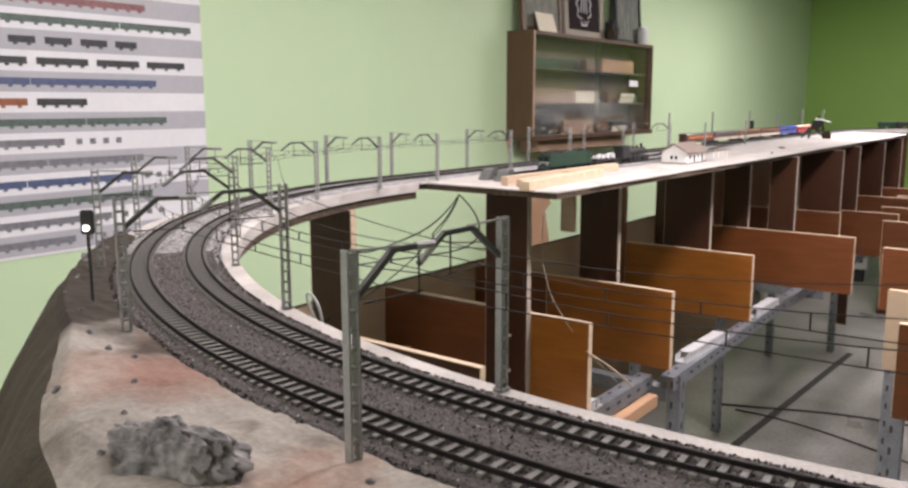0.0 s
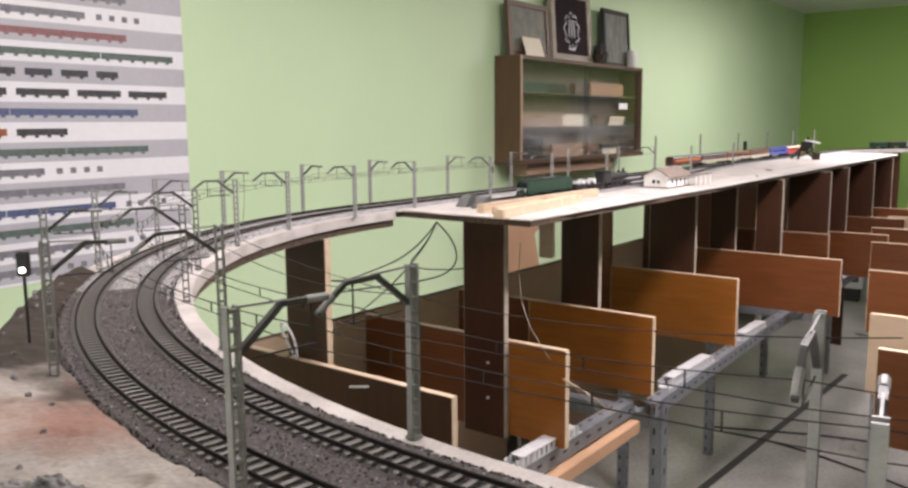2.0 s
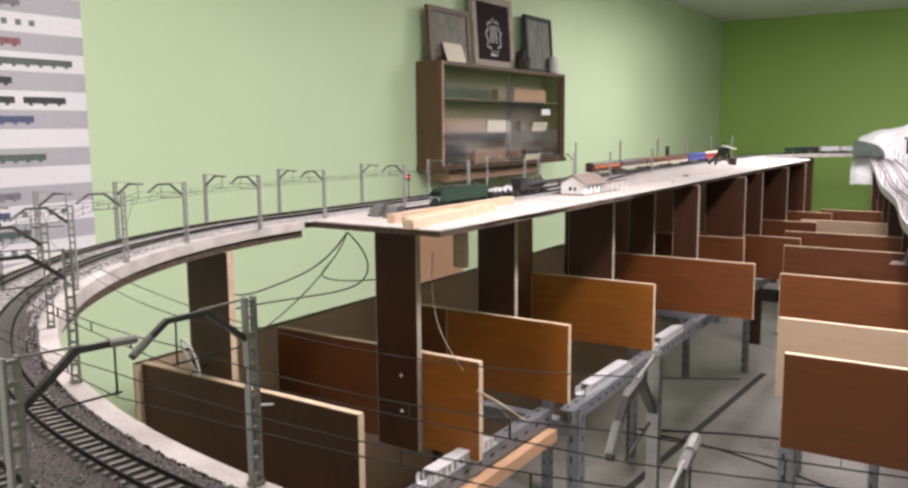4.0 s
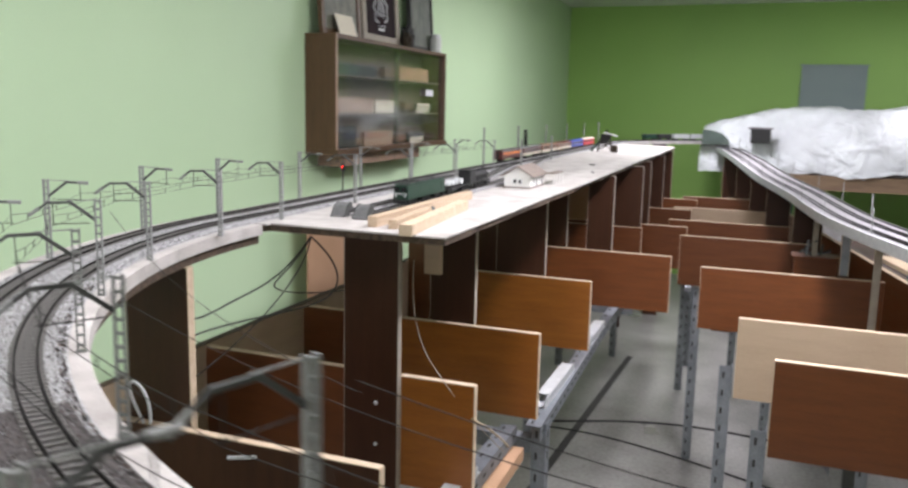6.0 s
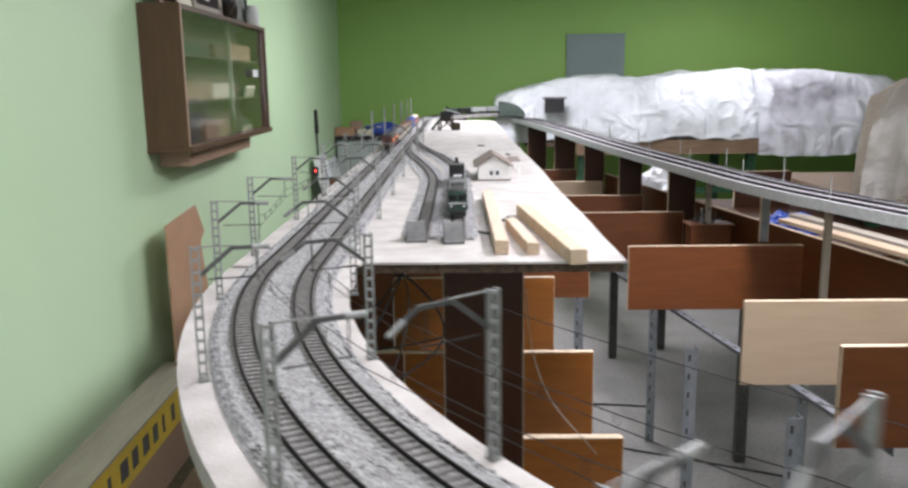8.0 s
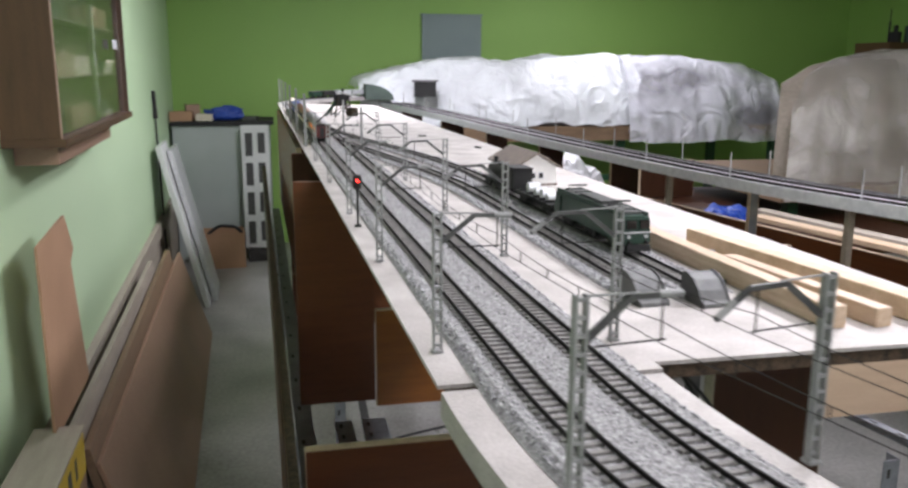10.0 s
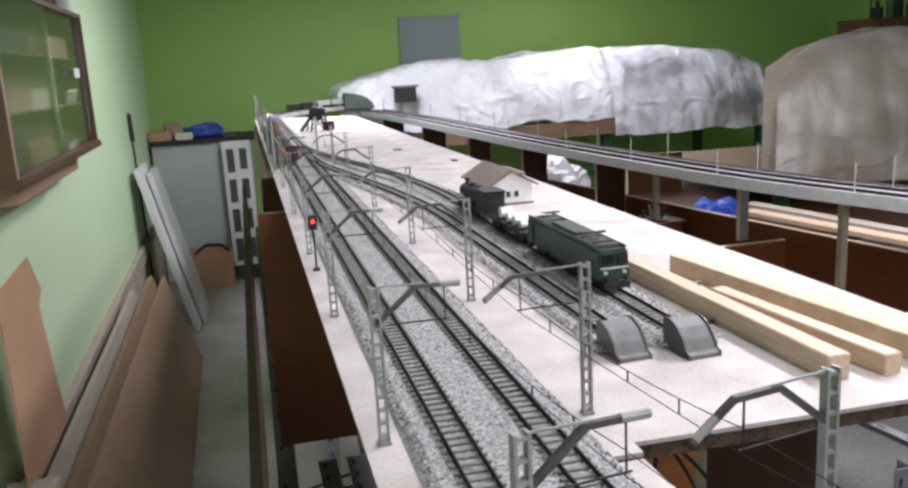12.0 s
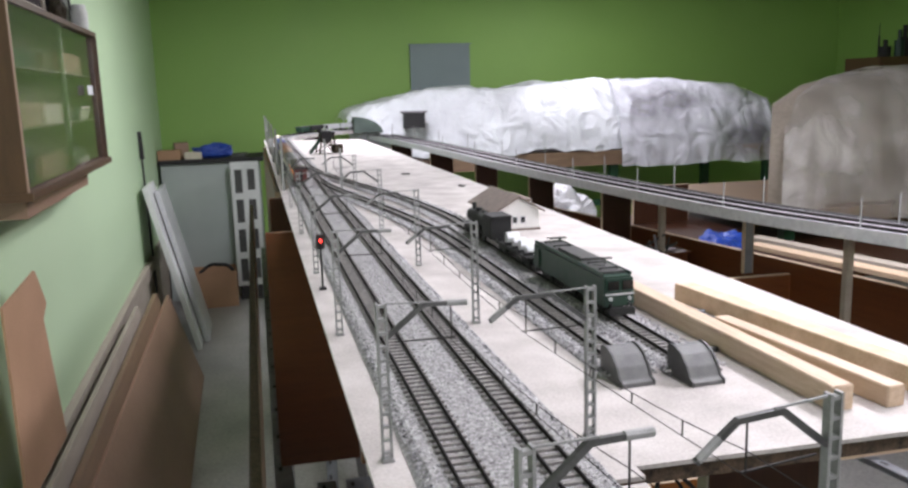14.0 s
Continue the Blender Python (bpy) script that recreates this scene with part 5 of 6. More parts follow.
def top_at(x):
    return float(np.interp(x, [p[0] for p in TOPS], [p[1] for p in TOPS]))


def drape(x0, x1, y0, y1, base, heights, nx, ny, lift, seed, rough, skew=0.0):
    """A draped hill: steep in front, rolling over the top, with hanging folds."""
    bm = bmesh.new()
    grid = []
    for i in range(nx + 1):
        x = x0 + (x1 - x0) * i / nx
        h = heights(x)
        row = []
        for j in range(ny + 1):
            u = j / ny
            if u < 0.5:
                a = u / 0.5
                fold = noise.noise((x * 5 + seed, 0.4, seed)) * 0.05 + noise.noise((x * 14, a * 1.5, seed)) * 0.02
                y = y0 + 0.02 + (fold - 0.05) * (1 - a * 0.6) + 0.18 * a ** 2.2
                z = base + (h - base) * (0.96 * a ** 0.85)
            else:
                a = (u - 0.5) / 0.5
                y = y0 + 0.20 + (y1 - y0 - 0.20) * a
                z = h - (h - base) * (0.04 * (1 - a) ** 2 + 0.12 * a ** 3)
            p = Vector((x, y, z))
            p.z += rough * noise.noise((x * 4 + seed, y * 4, z * 3)) + rough * 0.4 * noise.noise((x * 13, y * 13 + seed, z * 9))
            p.y -= lift
            p.x += skew * (y - y0) + 0.12 * (i / nx) ** 8 * noise.noise((y * 4, z * 5, seed))
            p.z += lift * 0.8
            row.append(bm.verts.new(p))
        grid.append(row)
    for i in range(nx):
        for j in range(ny):
            bm.faces.new((grid[i][j], grid[i + 1][j], grid[i + 1][j + 1], grid[i][j + 1]))
    return bm


mount = thing("covered_mountain", "model mountain under a crumpled clear plastic sheet", "model mountain")
part("hill", drape(0.05, 3.03, 5.0, 6.0, 0.80, lambda x: top_at(x) - 0.03, 90, 36, 0, 2.0, 0.02), MODELHILL, mount, "grey plaster hillside", smooth=True)
part("plastic_sheet", drape(-0.02, 1.92, 4.97, 6.05, 0.80, top_at, 130, 56, 0.01, 2.0, 0.034), SHEET, mount, "crumpled milky white plastic sheet", smooth=True)
part("thin_sheet", drape(1.80, 3.1, 4.87, 6.05, 0.69, top_at, 90, 48, 0.002, 2.0, 0.028), THIN, mount, "thin clear plastic sheet", smooth=True)
bm = bmesh.new()
arch = [(0.0, 0.0), (0.185, 0.0), (0.172, 0.035), (0.140, 0.065), (0.095, 0.086), (0.045, 0.098), (0.0, 0.102)]
rings = [[bm.verts.new((0.0 + x, y, 0.985 + z)) for x, z in arch] for y in (4.875, 5.02)]
bm.faces.new(rings[0])
bm.faces.new(rings[1][::-1])
for k in range(len(arch)):
    n = (k + 1) % len(arch)
    bm.faces.new((rings[0][n], rings[0][k], rings[1][k], rings[1][n]))
part("tunnel_mouth", bm, TUNNEL, mount, "dark grey green tunnel mouth over the far track", bevel=0.003)
boxpart("fascia", (0.55, 3.05, 4.93, 4.95, 0.70, 0.80), CABIN, mount, "brown fascia board")
boxpart("base", (0.2, 3.05, 4.951, 6.05, 0.76, 0.795), CHIP, mount)
boxpart("tunnel_mouth", (0.32, 0.45, 4.84, 4.92, 1.005, 1.10), BLACK, mount, "dark square tunnel mouth")
boxpart("tunnel_lintel", (0.305, 0.465, 4.832, 4.92, 1.1001, 1.112), MODELHILL, mount)
boxpart("end_plate", (0.0, 0.2, 5.02, 5.06, 0.97, 1.06), DARKGREEN, mount, "dark green end plate")
for lx, ly in ((0.6, 5.0), (1.8, 5.0), (3.0, 5.0), (1.8, 5.9), (3.0, 5.9)):
    bm = bmesh.new()
    box(bm, -0.03, 0.03, -0.03, 0.03, 0, 0.70 - FLOOR)
    solid("green_post", bm, DARKGREEN, "dark green painted steel post", "post", group="green posts", bevel=0.002, m=pose(lx, ly, FLOOR))
bm = bmesh.new()
box(bm, 0.57, 3.03, 4.945, 4.969, 0.42, 0.46)
solid("green_rail", bm, DARKGREEN, "dark green steel rail under the mountain", "rail")

HILL = [(1.43, 1.05), (1.47, 1.17), (1.60, 1.245), (1.88, 1.292), (2.3, 1.285), (2.9, 1.25), (3.3, 1.2)]
hill2 = thing("covered_hill", "brown model hill under a dusty plastic sheet", "model hill")
hf = lambda x: float(np.interp(x, [p[0] for p in HILL], [p[1] for p in HILL]))
part("hill", drape(1.47, 3.0, 2.62, 3.5, 0.72, lambda x: hf(x) - 0.02, 70, 32, 0, 9.0, 0.012, 0.68), BROWNHILL, hill2, "brown plaster hill", smooth=True)
part("plastic_sheet", drape(1.42, 3.05, 2.46, 3.55, 0.67, hf, 110, 40, 0.012, 9.0, 0.014, 0.68), DUSTY, hill2, "dusty plastic sheet", smooth=True)
boxpart("base", (1.44, 3.3, 2.50, 3.5, 0.66, 0.72), CABIN, hill2, "brown board base")
for lx, ly in ((1.55, 2.6), (3.2, 2.6), (3.2, 3.4), (2.4, 2.6)):
    bm = bmesh.new()
    box(bm, -0.025, 0.025, -0.025, 0.025, 0, 0.66 - (0.58 if lx < 1.9 else FLOOR))
    solid("green_post", bm, DARKGREEN, "dark green painted steel post", "post", group="green posts", bevel=0.002, m=pose(lx, ly, 0.58 if lx < 1.9 else FLOOR))
# dark cupboard beyond the hill
t = thing("tall_cupboard", "tall dark cupboard with clutter on its top", "cupboard", pose(3.98, 5.1, FLOOR))
boxpart("body", (0, 0.6, 0, 0.4, 0, 1.64), CABWOOD, t, bevel=0.004)
for k in range(2):
    door = boxpart("door", (0.01 + k * 0.295, 0.295 + k * 0.295, -0.018, -0.001, 0.05, 1.60), CABWOOD, t, bevel=0.003)
    boxpart("handle", (0.25 + k * 0.06, 0.265 + k * 0.06, -0.03, -0.0181, 0.9, 1.02), STEEL, door)
for bx, by, br, bh, mt in ((0.06, 0.10, 0.008, 0.25, BLACK), (0.15, 0.14, 0.042, 0.13, BLACK), (0.24, 0.10, 0.035, 0.20, LOCOGREEN), (0.33, 0.15, 0.045, 0.24, BLACK), (0.42, 0.10, 0.04, 0.17, MAROON), (0.51, 0.14, 0.045, 0.26, LOCOGREEN)):
    t = thing("bottle", "dark glass bottle standing on the tall cupboard", "bottle", pose(3.98 + bx, 5.1 + by, FLOOR + 1.6405), group="bottles on the cupboard")
    bm = bmesh.new()
    bar(bm, (0, 0, 0), (0, 0, bh * 0.62), br * 2, sides=14)
    part("body", bm, mt, t, bevel=0.002)
    bm = bmesh.new()
    bar(bm, (0, 0, bh * 0.621), (0, 0, bh), br * 0.8, sides=10)
    part("neck", bm, mt, t)

# ---- display cabinet on the wall ----
CAB = pose(wallx(1.557) + 0.003, 1.557, 0, 0, 0, YAW)
CD, CL, CZ0, CZ1 = 0.128, 1.205, 1.020, 1.470
cab = thing("display_cabinet", "brown wooden wall display cabinet with sliding glass", "cabinet", CAB)
boxpart("back", (0, 0.006, 0.016, CL - 0.016, CZ0 + 0.016, CZ1 - 0.016), CABDARK, cab)
boxpart("top", (0, CD, 0, CL, CZ1 - 0.016, CZ1), CABWOOD, cab, bevel=0.001)
boxpart("bottom", (0, CD + 0.012, -0.004, CL + 0.004, CZ0 - 0.004, CZ0 + 0.0155), CABWOOD, cab, bevel=0.001)
boxpart("side", (0, CD, 0, 0.016, CZ0 + 0.0156, CZ1 - 0.0161), CABWOOD, cab)
boxpart("side", (0, CD, CL - 0.016, CL, CZ0 + 0.0156, CZ1 - 0.0161), CABWOOD, cab)
for k in (1, 2):
    boxpart("shelf", (0.0062, CD - 0.03, 0.0165, CL - 0.0165, CZ0 + 0.148 * k, CZ0 + 0.148 * k + 0.006), CABDARK, cab)
for k in range(2):
    y0 = 0.017 + k * 0.57
    g = boxpart("glass_door", (CD - 0.010 - k * 0.008, CD - 0.006 - k * 0.008, y0, y0 + 0.60, CZ0 + 0.018, CZ1 - 0.018), CLEAR, cab, "clear sliding glass door")
    g.visible_shadow = False
boxpart("front_edge", (CD + 0.0003, CD + 0.0022, 0.0005, 0.0155, CZ0 + 0.0157, CZ1 - 0.001), HARDBOARD, cab, "pale worn front edge")
boxpart("front_edge", (CD + 0.0003, CD + 0.0022, CL - 0.0155, CL - 0.0005, CZ0 + 0.0157, CZ1 - 0.001), CABWOOD, cab)
boxpart("support_plank", (0, 0.10, 0.10, 0.93, CZ0 - 0.055, CZ0 - 0.0045), HARDBOARD, cab, "pale plank under the cabinet", bevel=0.001)
boxpart("pale_label", (CD + 0.0002, CD + 0.0008, 0.93, 1.03, 1.255, 1.285), PAPER, cab, "small white paper label")
rnd = random.Random(21)
for k in range(3):
    y = 0.05
    while y < CL - 0.22:
        L = rnd.uniform(0.10, 0.24)
        mt = rnd.choice((GREYROOF, BLACK, LOCOGREEN, GREYROOF, COACHBROWN, MAROON, CABIN))
        t = thing("display_model", "small model railway vehicle on a cabinet shelf", "model vehicle", CAB @ pose(0.055, y, CZ0 + 0.148 * k + (0.0062 if k else 0.0157)), group="models in the cabinet")
        h = rnd.uniform(0.028, 0.05)
        boxpart("body", (-0.016, 0.016, 0, L, 0.008, h), mt, t, bevel=0.002)
        boxpart("chassis", (-0.012, 0.012, 0.01, L - 0.01, 0, 0.0079), BLACK, t)
        boxpart("roof", (-0.014, 0.014, 0.004, L - 0.004, h + 0.0001, h + 0.004), GREYROOF, t)
        y += L + rnd.uniform(0.02, 0.1)
for y0, y1, k, h, mt, lab in ((0.07, 0.42, 1, 0.062, HARDBOARD, "long brown carton on a cabinet shelf"), (0.44, 0.66, 1, 0.055, CREAM, "pale paper carton on a cabinet shelf"), (0.02, 0.25, 0, 0.088, BLACK, "dark box at the bottom of the cabinet"), (0.33, 0.62, 0, 0.060, HARDBOARD, "brown carton at the bottom of the cabinet"), (0.70, 1.05, 2, 0.060, CARD, "brown carton on the upper cabinet shelf"), (0.06, 0.28, 2, 0.040, LOCOGREEN, "dark green carton on the upper cabinet shelf")):
    bm = bmesh.new()
    box(bm, -0.007, 0.007, y0, y1, 0, h)
    solid("carton", bm, mt, lab, "carton", group="cartons in the cabinet", bevel=0.001, m=CAB @ pose(0.0835, 0, CZ0 + 0.148 * k + (0.0062 if k else 0.0157)))
for y, z, h in ((0.95, CZ0 + 0.1545, 0.045), (0.88, CZ0 + 0.0160, 0.025)):
    bm = bmesh.new()
    box(bm, -0.002, 0.002, -0.08, 0.08, 0, h, Matrix.Rotation(radians(14), 4, "Y"))
    solid("paper_card", bm, CREAM, "pale paper card standing in the cabinet", "card", group="cards", m=CAB @ pose(0.099, y, z + 0.0006))


def picture(y0, y1, z1, face, rim_mat, label, lean=4.0, emblem=None, w=0.022):
    t = thing("framed_picture", label, "picture", CAB @ pose(0.055, y0, CZ1 + 0.001) @ Matrix.Rotation(radians(-lean), 4, "Y"), group="pictures on the cabinet")
    L, h = y1 - y0, z1 - CZ1
    boxpart("frame", (-0.006, 0.012, 0, L, 0, w), rim_mat, t, bevel=0.001)
    boxpart("frame", (-0.006, 0.012, 0, L, h - w, h), rim_mat, t, bevel=0.001)
    boxpart("frame", (-0.006, 0.012, 0, w, w + 0.0001, h - w - 0.0001), rim_mat, t)
    boxpart("frame", (-0.006, 0.012, L - w, L, w + 0.0001, h - w - 0.0001), rim_mat, t)
    boxpart("image", (-0.004, 0.006, w, L - w, w, h - w), face, t)
    return t, L, h


PICA = mat("faded_picture", (0.07, 0.08, 0.06), (0.24, 0.23, 0.19), 0.6, scale=16, fine=90, bump=0, detail=8)
PICB = mat("dark_picture", (0.010, 0.006, 0.008), (0.03, 0.015, 0.018), 0.7, scale=16, bump=0, spec=0.1)
PICC = mat("streaky_picture", (0.03, 0.04, 0.03), (0.20, 0.21, 0.18), 0.6, scale=14, fine=60, bump=0, stretch=(1, 3, 0.6), detail=8)
picture(0.02, 0.35, 1.70, PICA, CABWOOD, "faded landscape picture leaning on the wall")
t, L, h = picture(0.38, 0.76, 1.80, PICB, LEDGE, "dark framed plaque with a pale round emblem", w=0.034)
bm = bmesh.new()
for k in range(40):
    a0, a1 = 2 * math.pi * k / 40, 2 * math.pi * (k + 1) / 40
    ra = 0.065 + 0.008 * math.sin(a0 * 9)
    bar(bm, (0.0068, L / 2 + ra * math.cos(a0), h / 2 - 0.02 + 1.15 * ra * math.sin(a0)), (0.0068, L / 2 + ra * math.cos(a1), h / 2 - 0.02 + 1.15 * ra * math.sin(a1)), 0.010, 0.002)
for dy in (-0.028, 0, 0.028):
    bar(bm, (0.0068, L / 2 + dy, h / 2 - 0.05), (0.0068, L / 2 + dy * 0.7, h / 2 + 0.03), 0.009, 0.002)
bar(bm, (0.0068, L / 2 - 0.03, h / 2 - 0.105), (0.0068, L / 2 + 0.03, h / 2 - 0.105), 0.002, 0.008)
part("emblem", bm, PAPER, t, "pale emblem")
picture(0.90, 1.20, 1.755, PICC, BLACK, "dark framed photograph leaning on the wall", w=0.02)
bm = bmesh.new()
box(bm, -0.001, 0.001, -0.075, 0.075, 0, 0.085, Matrix.Rotation(radians(-18), 4, "Y"))
solid("greeting_card", bm, CREAM, "pale card standing before the picture", "card", m=CAB @ pose(0.10, 0.17, CZ1 + 0.0012))
crumpled("dark_ornament", 0, 0, 0, 0.03, 0.045, 0.085, BLACK, "small dark ornament on the cabinet", "ornament", 7).matrix_world = CAB @ pose(0.07, 0.84, CZ1 + 0.0005)
crumpled("dark_ornament", 0, 0, 0, 0.025, 0.03, 0.055, HILLSIDE, "small brown ornament on the cabinet", "ornament", 8).matrix_world = CAB @ pose(0.09, 0.78, CZ1 + 0.0005)
t = thing("glass_jar", "pale glass jar standing on the cabinet", "jar", CAB @ pose(0.09, 1.16, CZ1 + 0.0005))
bm = bmesh.new()
bar(bm, (0, 0, 0), (0, 0, 0.075), 0.055, sides=20)
part("body", bm, STYRO, t, bevel=0.004)
bm = bmesh.new()
bar(bm, (0, 0, 0.0752), (0, 0, 0.09), 0.045, sides=20)
part("lid", bm, SILVER, t, bevel=0.002)

# ---- poster of trains ----
post = thing("train_poster", "large poster with rows of small printed trains", "poster", pose(wallx(0.02) + 0.001, 0.02, 0, 0, 0, YAW))
boxpart("sheet", (0, 0.002, -1.75, 0, 0.815, 1.93), PAPER, post)
ROWH = 0.0472
ROWS = [("grey", 0.40, 0.13), ("grey", 0.3, 0.09), ("green", 0.18, 0.03), ("blue", 0.23, 0.5), ("grey", 0.20, 0.05), ("grey", 0.41, 0.24), ("green", 0.125, 0.02), ("black", 0.345, 0.02), ("blue", 0.15, 0.0), ("black", 0.06, 0.06), ("black", 0.20, 0.0), ("green", 0.035, 0.0), ("mauve", 0.17, 0.0), ("grey", 0.28, 0.1), ("grey", 0.165, 0.0), ("grey", 0.04, 0.1), ("green", 0.1, 0.0), ("mauve", 0.2, 0.0), ("black", 0.1, 0.0), ("grey", 0.15, 0.1), ("blue", 0.12, 0.0), ("grey", 0.2, 0.0), ("green", 0.05, 0.0)]
rnd = random.Random(2)
for k, (col, start, small) in enumerate(ROWS):
    z = 0.845 + k * ROWH
    if k % 2 == 0:
        boxpart("grey_band", (0.0022, 0.0026, -1.75, -0.0005, z - ROWH / 2, z + ROWH / 2), PAPERGREY, post)
    y = -start
    wagons = k in (7, 9, 10)
    h = 0.0085
    kk = 0
    while y > -1.72:
        L = rnd.uniform(0.055, 0.07) if k == 10 else rnd.uniform(0.10, 0.13) if wagons else rnd.uniform(0.20, 0.34)
        c = "rust" if (k == 7 and kk == 1) else col
        bm = bmesh.new()
        box(bm, 0.0028, 0.0032, y - L, y, z - h * 0.9, z + h)
        n = max(2, int(L / 0.03))
        for j in range(n):
            yy = y - L * (j + 0.5) / n
            box(bm, 0.0028, 0.0032, yy - 0.005, yy + 0.005, z - h * 1.5, z - h * 0.9 - 0.0001)
        if col in ("grey", "green") and not wagons:
            box(bm, 0.0033, 0.0035, y - L + 0.01, y - 0.01, z + h * 0.1, z + h * 0.45)
        part("train_print", bm, PRINTS[c], post)
        y -= L + (0.022 if wagons else 0.002)
        kk += 1
    if small > 0.08:
        bm = bmesh.new()
        for j in range(4):
            box(bm, 0.0028, 0.0032, -start + 0.03 + j * 0.035, -start + 0.045 + j * 0.035, z - 0.007, z + 0.007)
        part("small_print", bm, PRINTS["grey"], post)

# ---- things along the west wall ----
def leaning(name, y0, y1, foot, z0, z1, tilt, material, label, category, thick=0.012, wedge=0.0):
    """A flat board leaning on the west wall: foot is its distance from the wall at the floor."""
    bm = bmesh.new()
    vs = box(bm, 0, thick, 0, y1 - y0, 0, z1 - z0)
    for v in vs:
        if v.co.z > 0 and v.co.y > 0:
            v.co.z -= wedge
    return solid(name, bm, material, label, category, group="boards along the wall", bevel=0.001, m=pose(wallx(y0) + foot, y0, z0, 0, -tilt, YAW))


leaning("leaning_board", 1.5, 4.05, 0.305, FLOOR, 0.27, 17, HARDBOARD, "long brown hardboard sheet leaning along the wall", "board", wedge=0.03)
leaning("leaning_board", 1.5, 3.8, 0.245, FLOOR, 0.30, 13, CABIN, "long brown board leaning behind the hardboard", "board", thick=0.022)
leaning("leaning_board", 1.5, 3.4, 0.175, FLOOR, 0.33, 9, LEDGE, "long grey plank leaning along the wall", "board", thick=0.018)
# cardboard offcut with a step cut out of it
bm = plank([(0.0, -0.03), (0.43, -0.03), (0.33, 0.32), (0.38, 0.35), (0.30, 0.45), (0.0, 0.43)], 0, 0.006)
solid("cardboard_sheet", bm, CARD, "torn brown cardboard sheet leaning on the wall", "cardboard", m=Matrix.Translation((wallx(1.4) + 0.082, 1.42, 0.38)) @ Matrix.Rotation(radians(YAW), 4, "Z") @ Matrix(((0, 0, 1, 0), (1, 0, 0, 0), (0, 1, 0, 0), (0, 0, 0, 1))))
t = thing("cardboard_box", "open brown cardboard box with cables on the floor", "box", pose(-1.12, 5.58, FLOOR, 0, 0, 4))
for dims in ((0, 0.30, 0, 0.006, 0, 0.26), (0, 0.30, 0.244, 0.25, 0, 0.26), (0, 0.006, 0.0061, 0.2439, 0, 0.26), (0.294, 0.30, 0.0061, 0.2439, 0, 0.26), (0.0061, 0.2939, 0.0061, 0.2439, 0, 0.006)):
    boxpart("side", dims, CARD, t)
cable([(-1.08, 5.63, 0.0), (-1.0, 5.68, 0.07), (-0.95, 5.58, 0.05), (-0.88, 5.66, 0.06), (-0.84, 5.61, 0.0)], 0.012, BLACK, "black cable coiled in the cardboard box")
# plastic wrapped panels leaning on the wall
for k, (y, f) in enumerate(((4.55, 0.26), (4.72, 0.30))):
    leaning("wrapped_panel", y, y + 0.42, f, FLOOR, 0.76 - 0.04 * k, 13, STYRO if k == 0 else SILVER, "pale plastic wrapped panel leaning on the wall", "panel", thick=0.03)
t = thing("umbrella", "thin dark pole leaning in the corner", "pole", pose(wallx(4.9) + 0.03, 4.9, 0.7))
bm = bmesh.new()
bar(bm, (0.0, 0, -0.95), (-0.02, 0, 0.33), 0.012, sides=8)
part("shaft", bm, BLACK, t)
bm = bmesh.new()
bar(bm, (-0.0165, 0, 0.18), (-0.0225, 0, 0.345), 0.028, sides=8)
part("grip", bm, BLACK, t)
# grey cupboard with a cluttered top near the end wall
t = thing("grey_cupboard", "pale grey cupboard against the end wall", "cupboard", pose(-1.315, 5.90, FLOOR))
boxpart("body", (0, 0.70, 0, 0.5, 0, 1.015), GREYCUP, t, bevel=0.004)
boxpart("worktop", (-0.01, 0.73, -0.03, 0.5, 1.0151, 1.045), BLACK, t, bevel=0.003)
t = thing("slotted_rack", "white plastic rack with dark slots beside the cupboard", "rack", pose(-0.825, 5.80, FLOOR, 0, 0, 0))
boxpart("frame", (0, 0.20, 0, 0.03, 0.10, 1.02), STYRO, t, bevel=0.004)
boxpart("foot", (0.02, 0.18, -0.02, 0.05, 0, 0.0999), DARKHOLE, t)
for cx in (0.055, 0.145):
    for k in range(4):
        boxpart("slot", (cx - 0.026, cx + 0.026, -0.002, 0.0, 0.135 + k * 0.22 + (0.02 if cx > 0.1 else 0), 0.305 + k * 0.22), ARM, t)
rnd = random.Random(9)
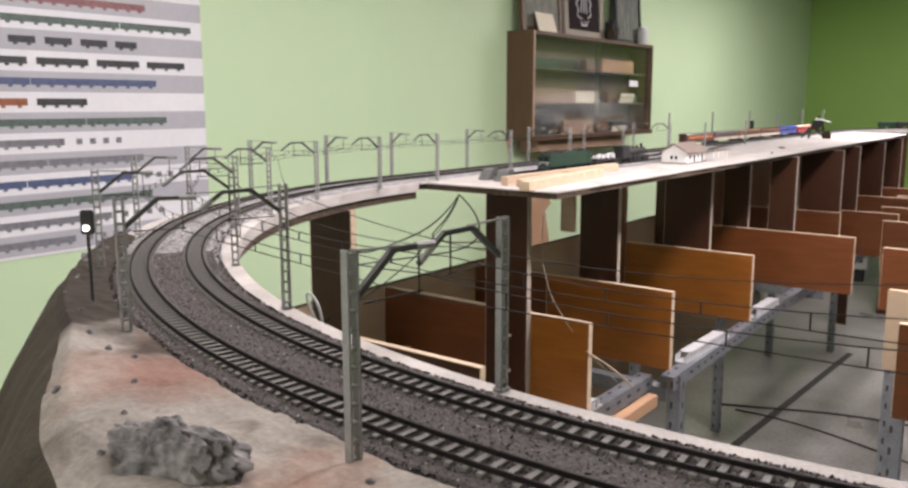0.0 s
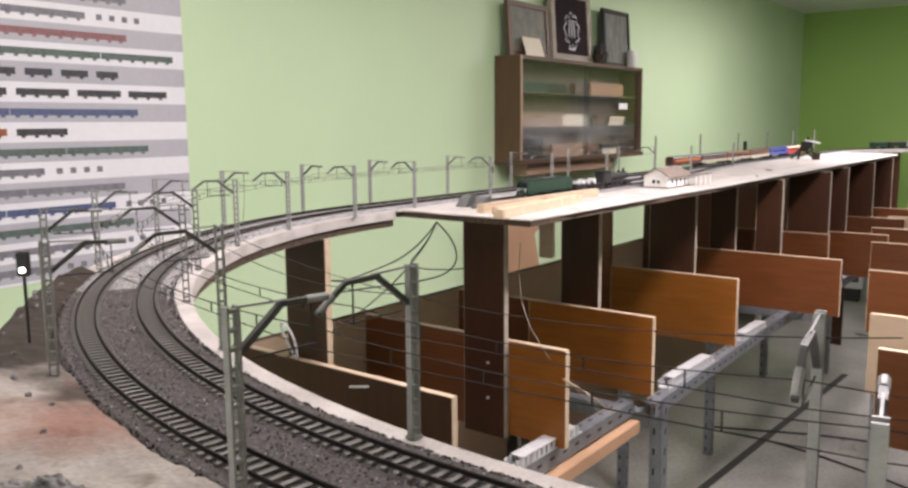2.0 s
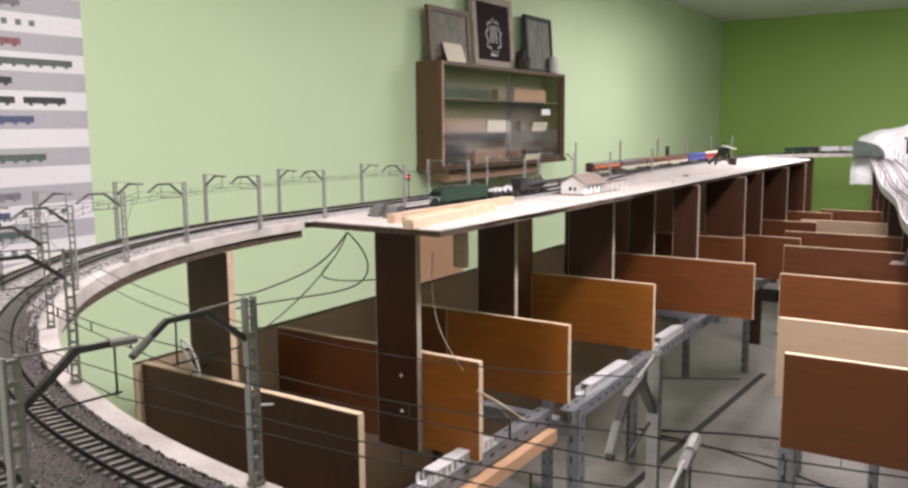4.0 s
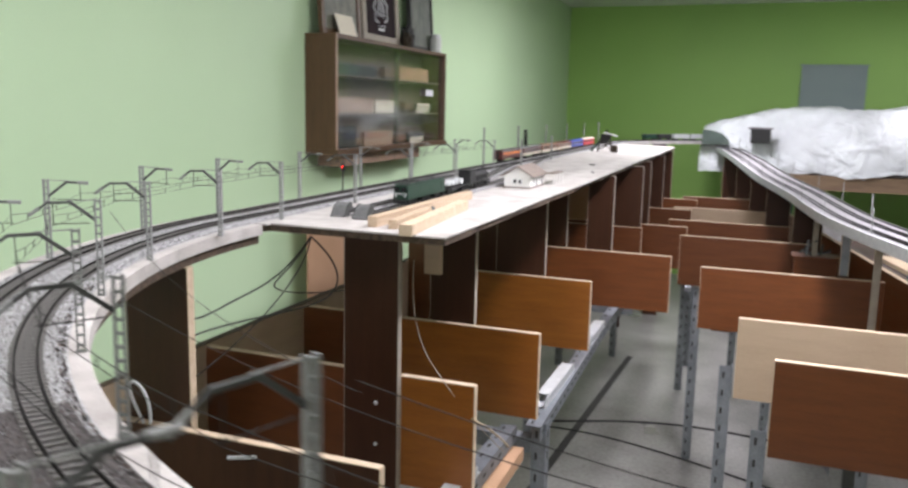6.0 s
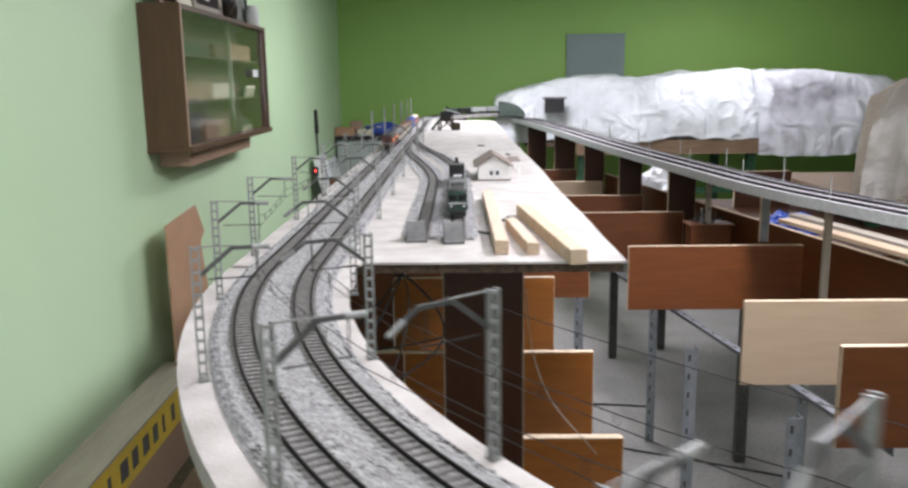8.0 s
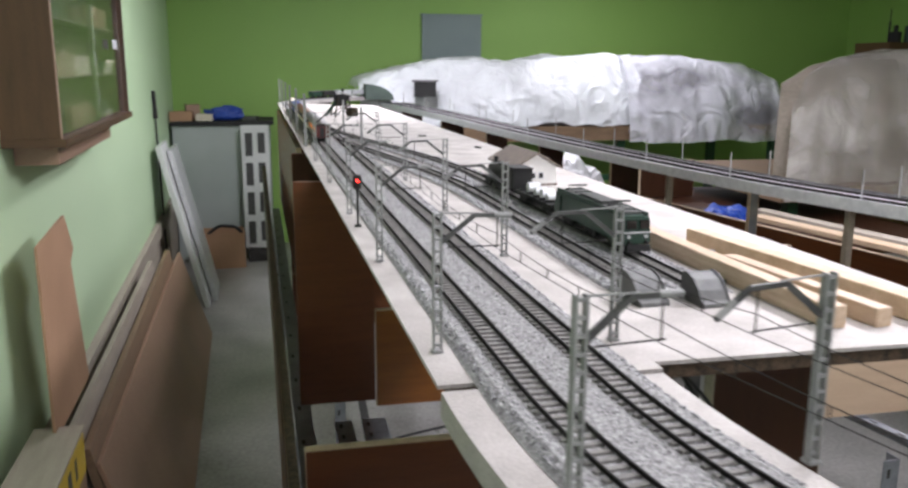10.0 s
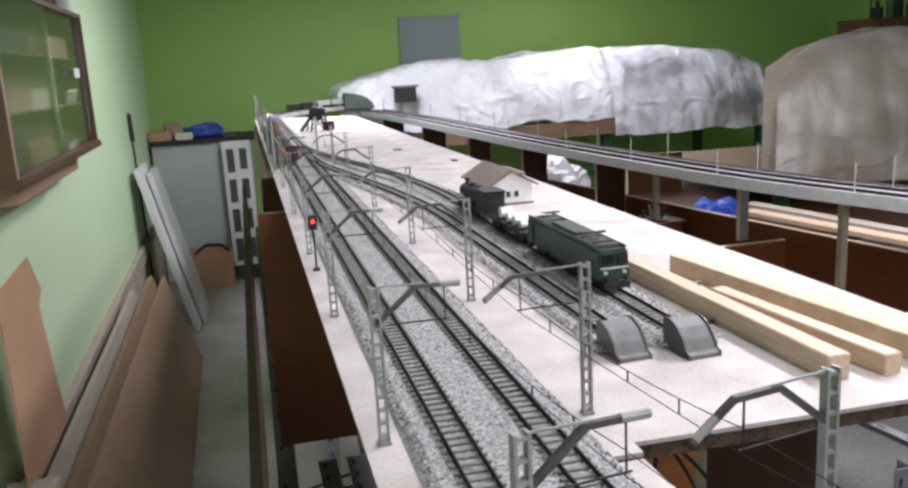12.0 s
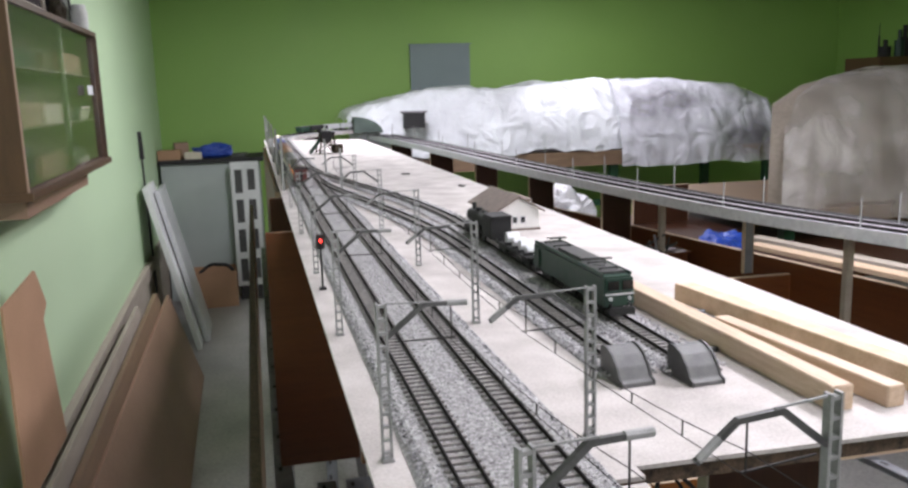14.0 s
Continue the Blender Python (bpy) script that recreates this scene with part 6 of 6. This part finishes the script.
for k, (x, w, h, mt, nm) in enumerate(((-1.22, 0.16, 0.07, CARD, "brown"), (-1.05, 0.12, 0.05, CREAM, "pale"), (-0.72, 0.10, 0.03, ARM, "dark"), (-1.15, 0.10, 0.115, HARDBOARD, "brown"))):
    bm = bmesh.new()
    box(bm, -w / 2, w / 2, -0.06, 0.06, 0, h)
    solid("small_box", bm, mt, "small " + nm + " box on the grey cupboard", "box", group="clutter on the cupboard", bevel=0.003, m=pose(x - 0.03, 5.98 + 0.13 * (k == 3), FLOOR + 1.0453, 0, 0, rnd.uniform(-15, 15)))
crumpled("blue_roll", -0.95, 6.00, FLOOR + 1.0455, 0.15, 0.06, 0.085, BLUEBAG, "blue plastic roll lying on the grey cupboard", "roll", 3)
# yellow printed strip and scraps beside the curve
t = thing("long_carton", "long worn carton with a yellow printed strip", "carton", pose(wallx(-0.6) + 0.034, -0.6, FLOOR, 0, 0, YAW))
boxpart("body", (0, 0.105, 0, 2.05, 0, 0.615), HARDBOARD, t, bevel=0.002)
boxpart("top", (0, 0.110, -0.004, 2.054, 0.6151, 0.622), LEDGE, t, "grey dusty top")
strip = boxpart("yellow_strip", (0.1052, 0.1062, 0, 2.05, 0.51, 0.61), YELLOW, t, "yellow printed strip")
rnd = random.Random(21)
for k in range(26):
    y = 0.06 + k * 0.075
    boxpart("print_bar", (0.1063, 0.1067, y, y + rnd.uniform(0.018, 0.05), 0.535, 0.585), ARM, strip)

# ---- small details ----
for z in (0.585, 0.665):
    bm = bmesh.new()
    bar(bm, (-0.150, 0.0885, z), (-0.150, 0.0845, z), 0.007, sides=12)
    solid("screw_head", bm, SILVER, "bright screw head in the dark upright", "screw", group="screw heads", bevel=0.0006)
cable([(-0.33, -0.30, 0.735), (-0.30, -0.33, 0.80), (-0.33, -0.36, 0.84), (-0.36, -0.30, 0.76), (-0.37, -0.27, 0.719)], 0.0024, PAPER, "bent white wire on the dark divider")
bm = bmesh.new()
bar(bm, (-0.215, -0.2715, 0.690), (-0.165, -0.2715, 0.700), 0.004)
solid("white_stick", bm, PAPER, "small white stick fixed to the dark divider", "stick")
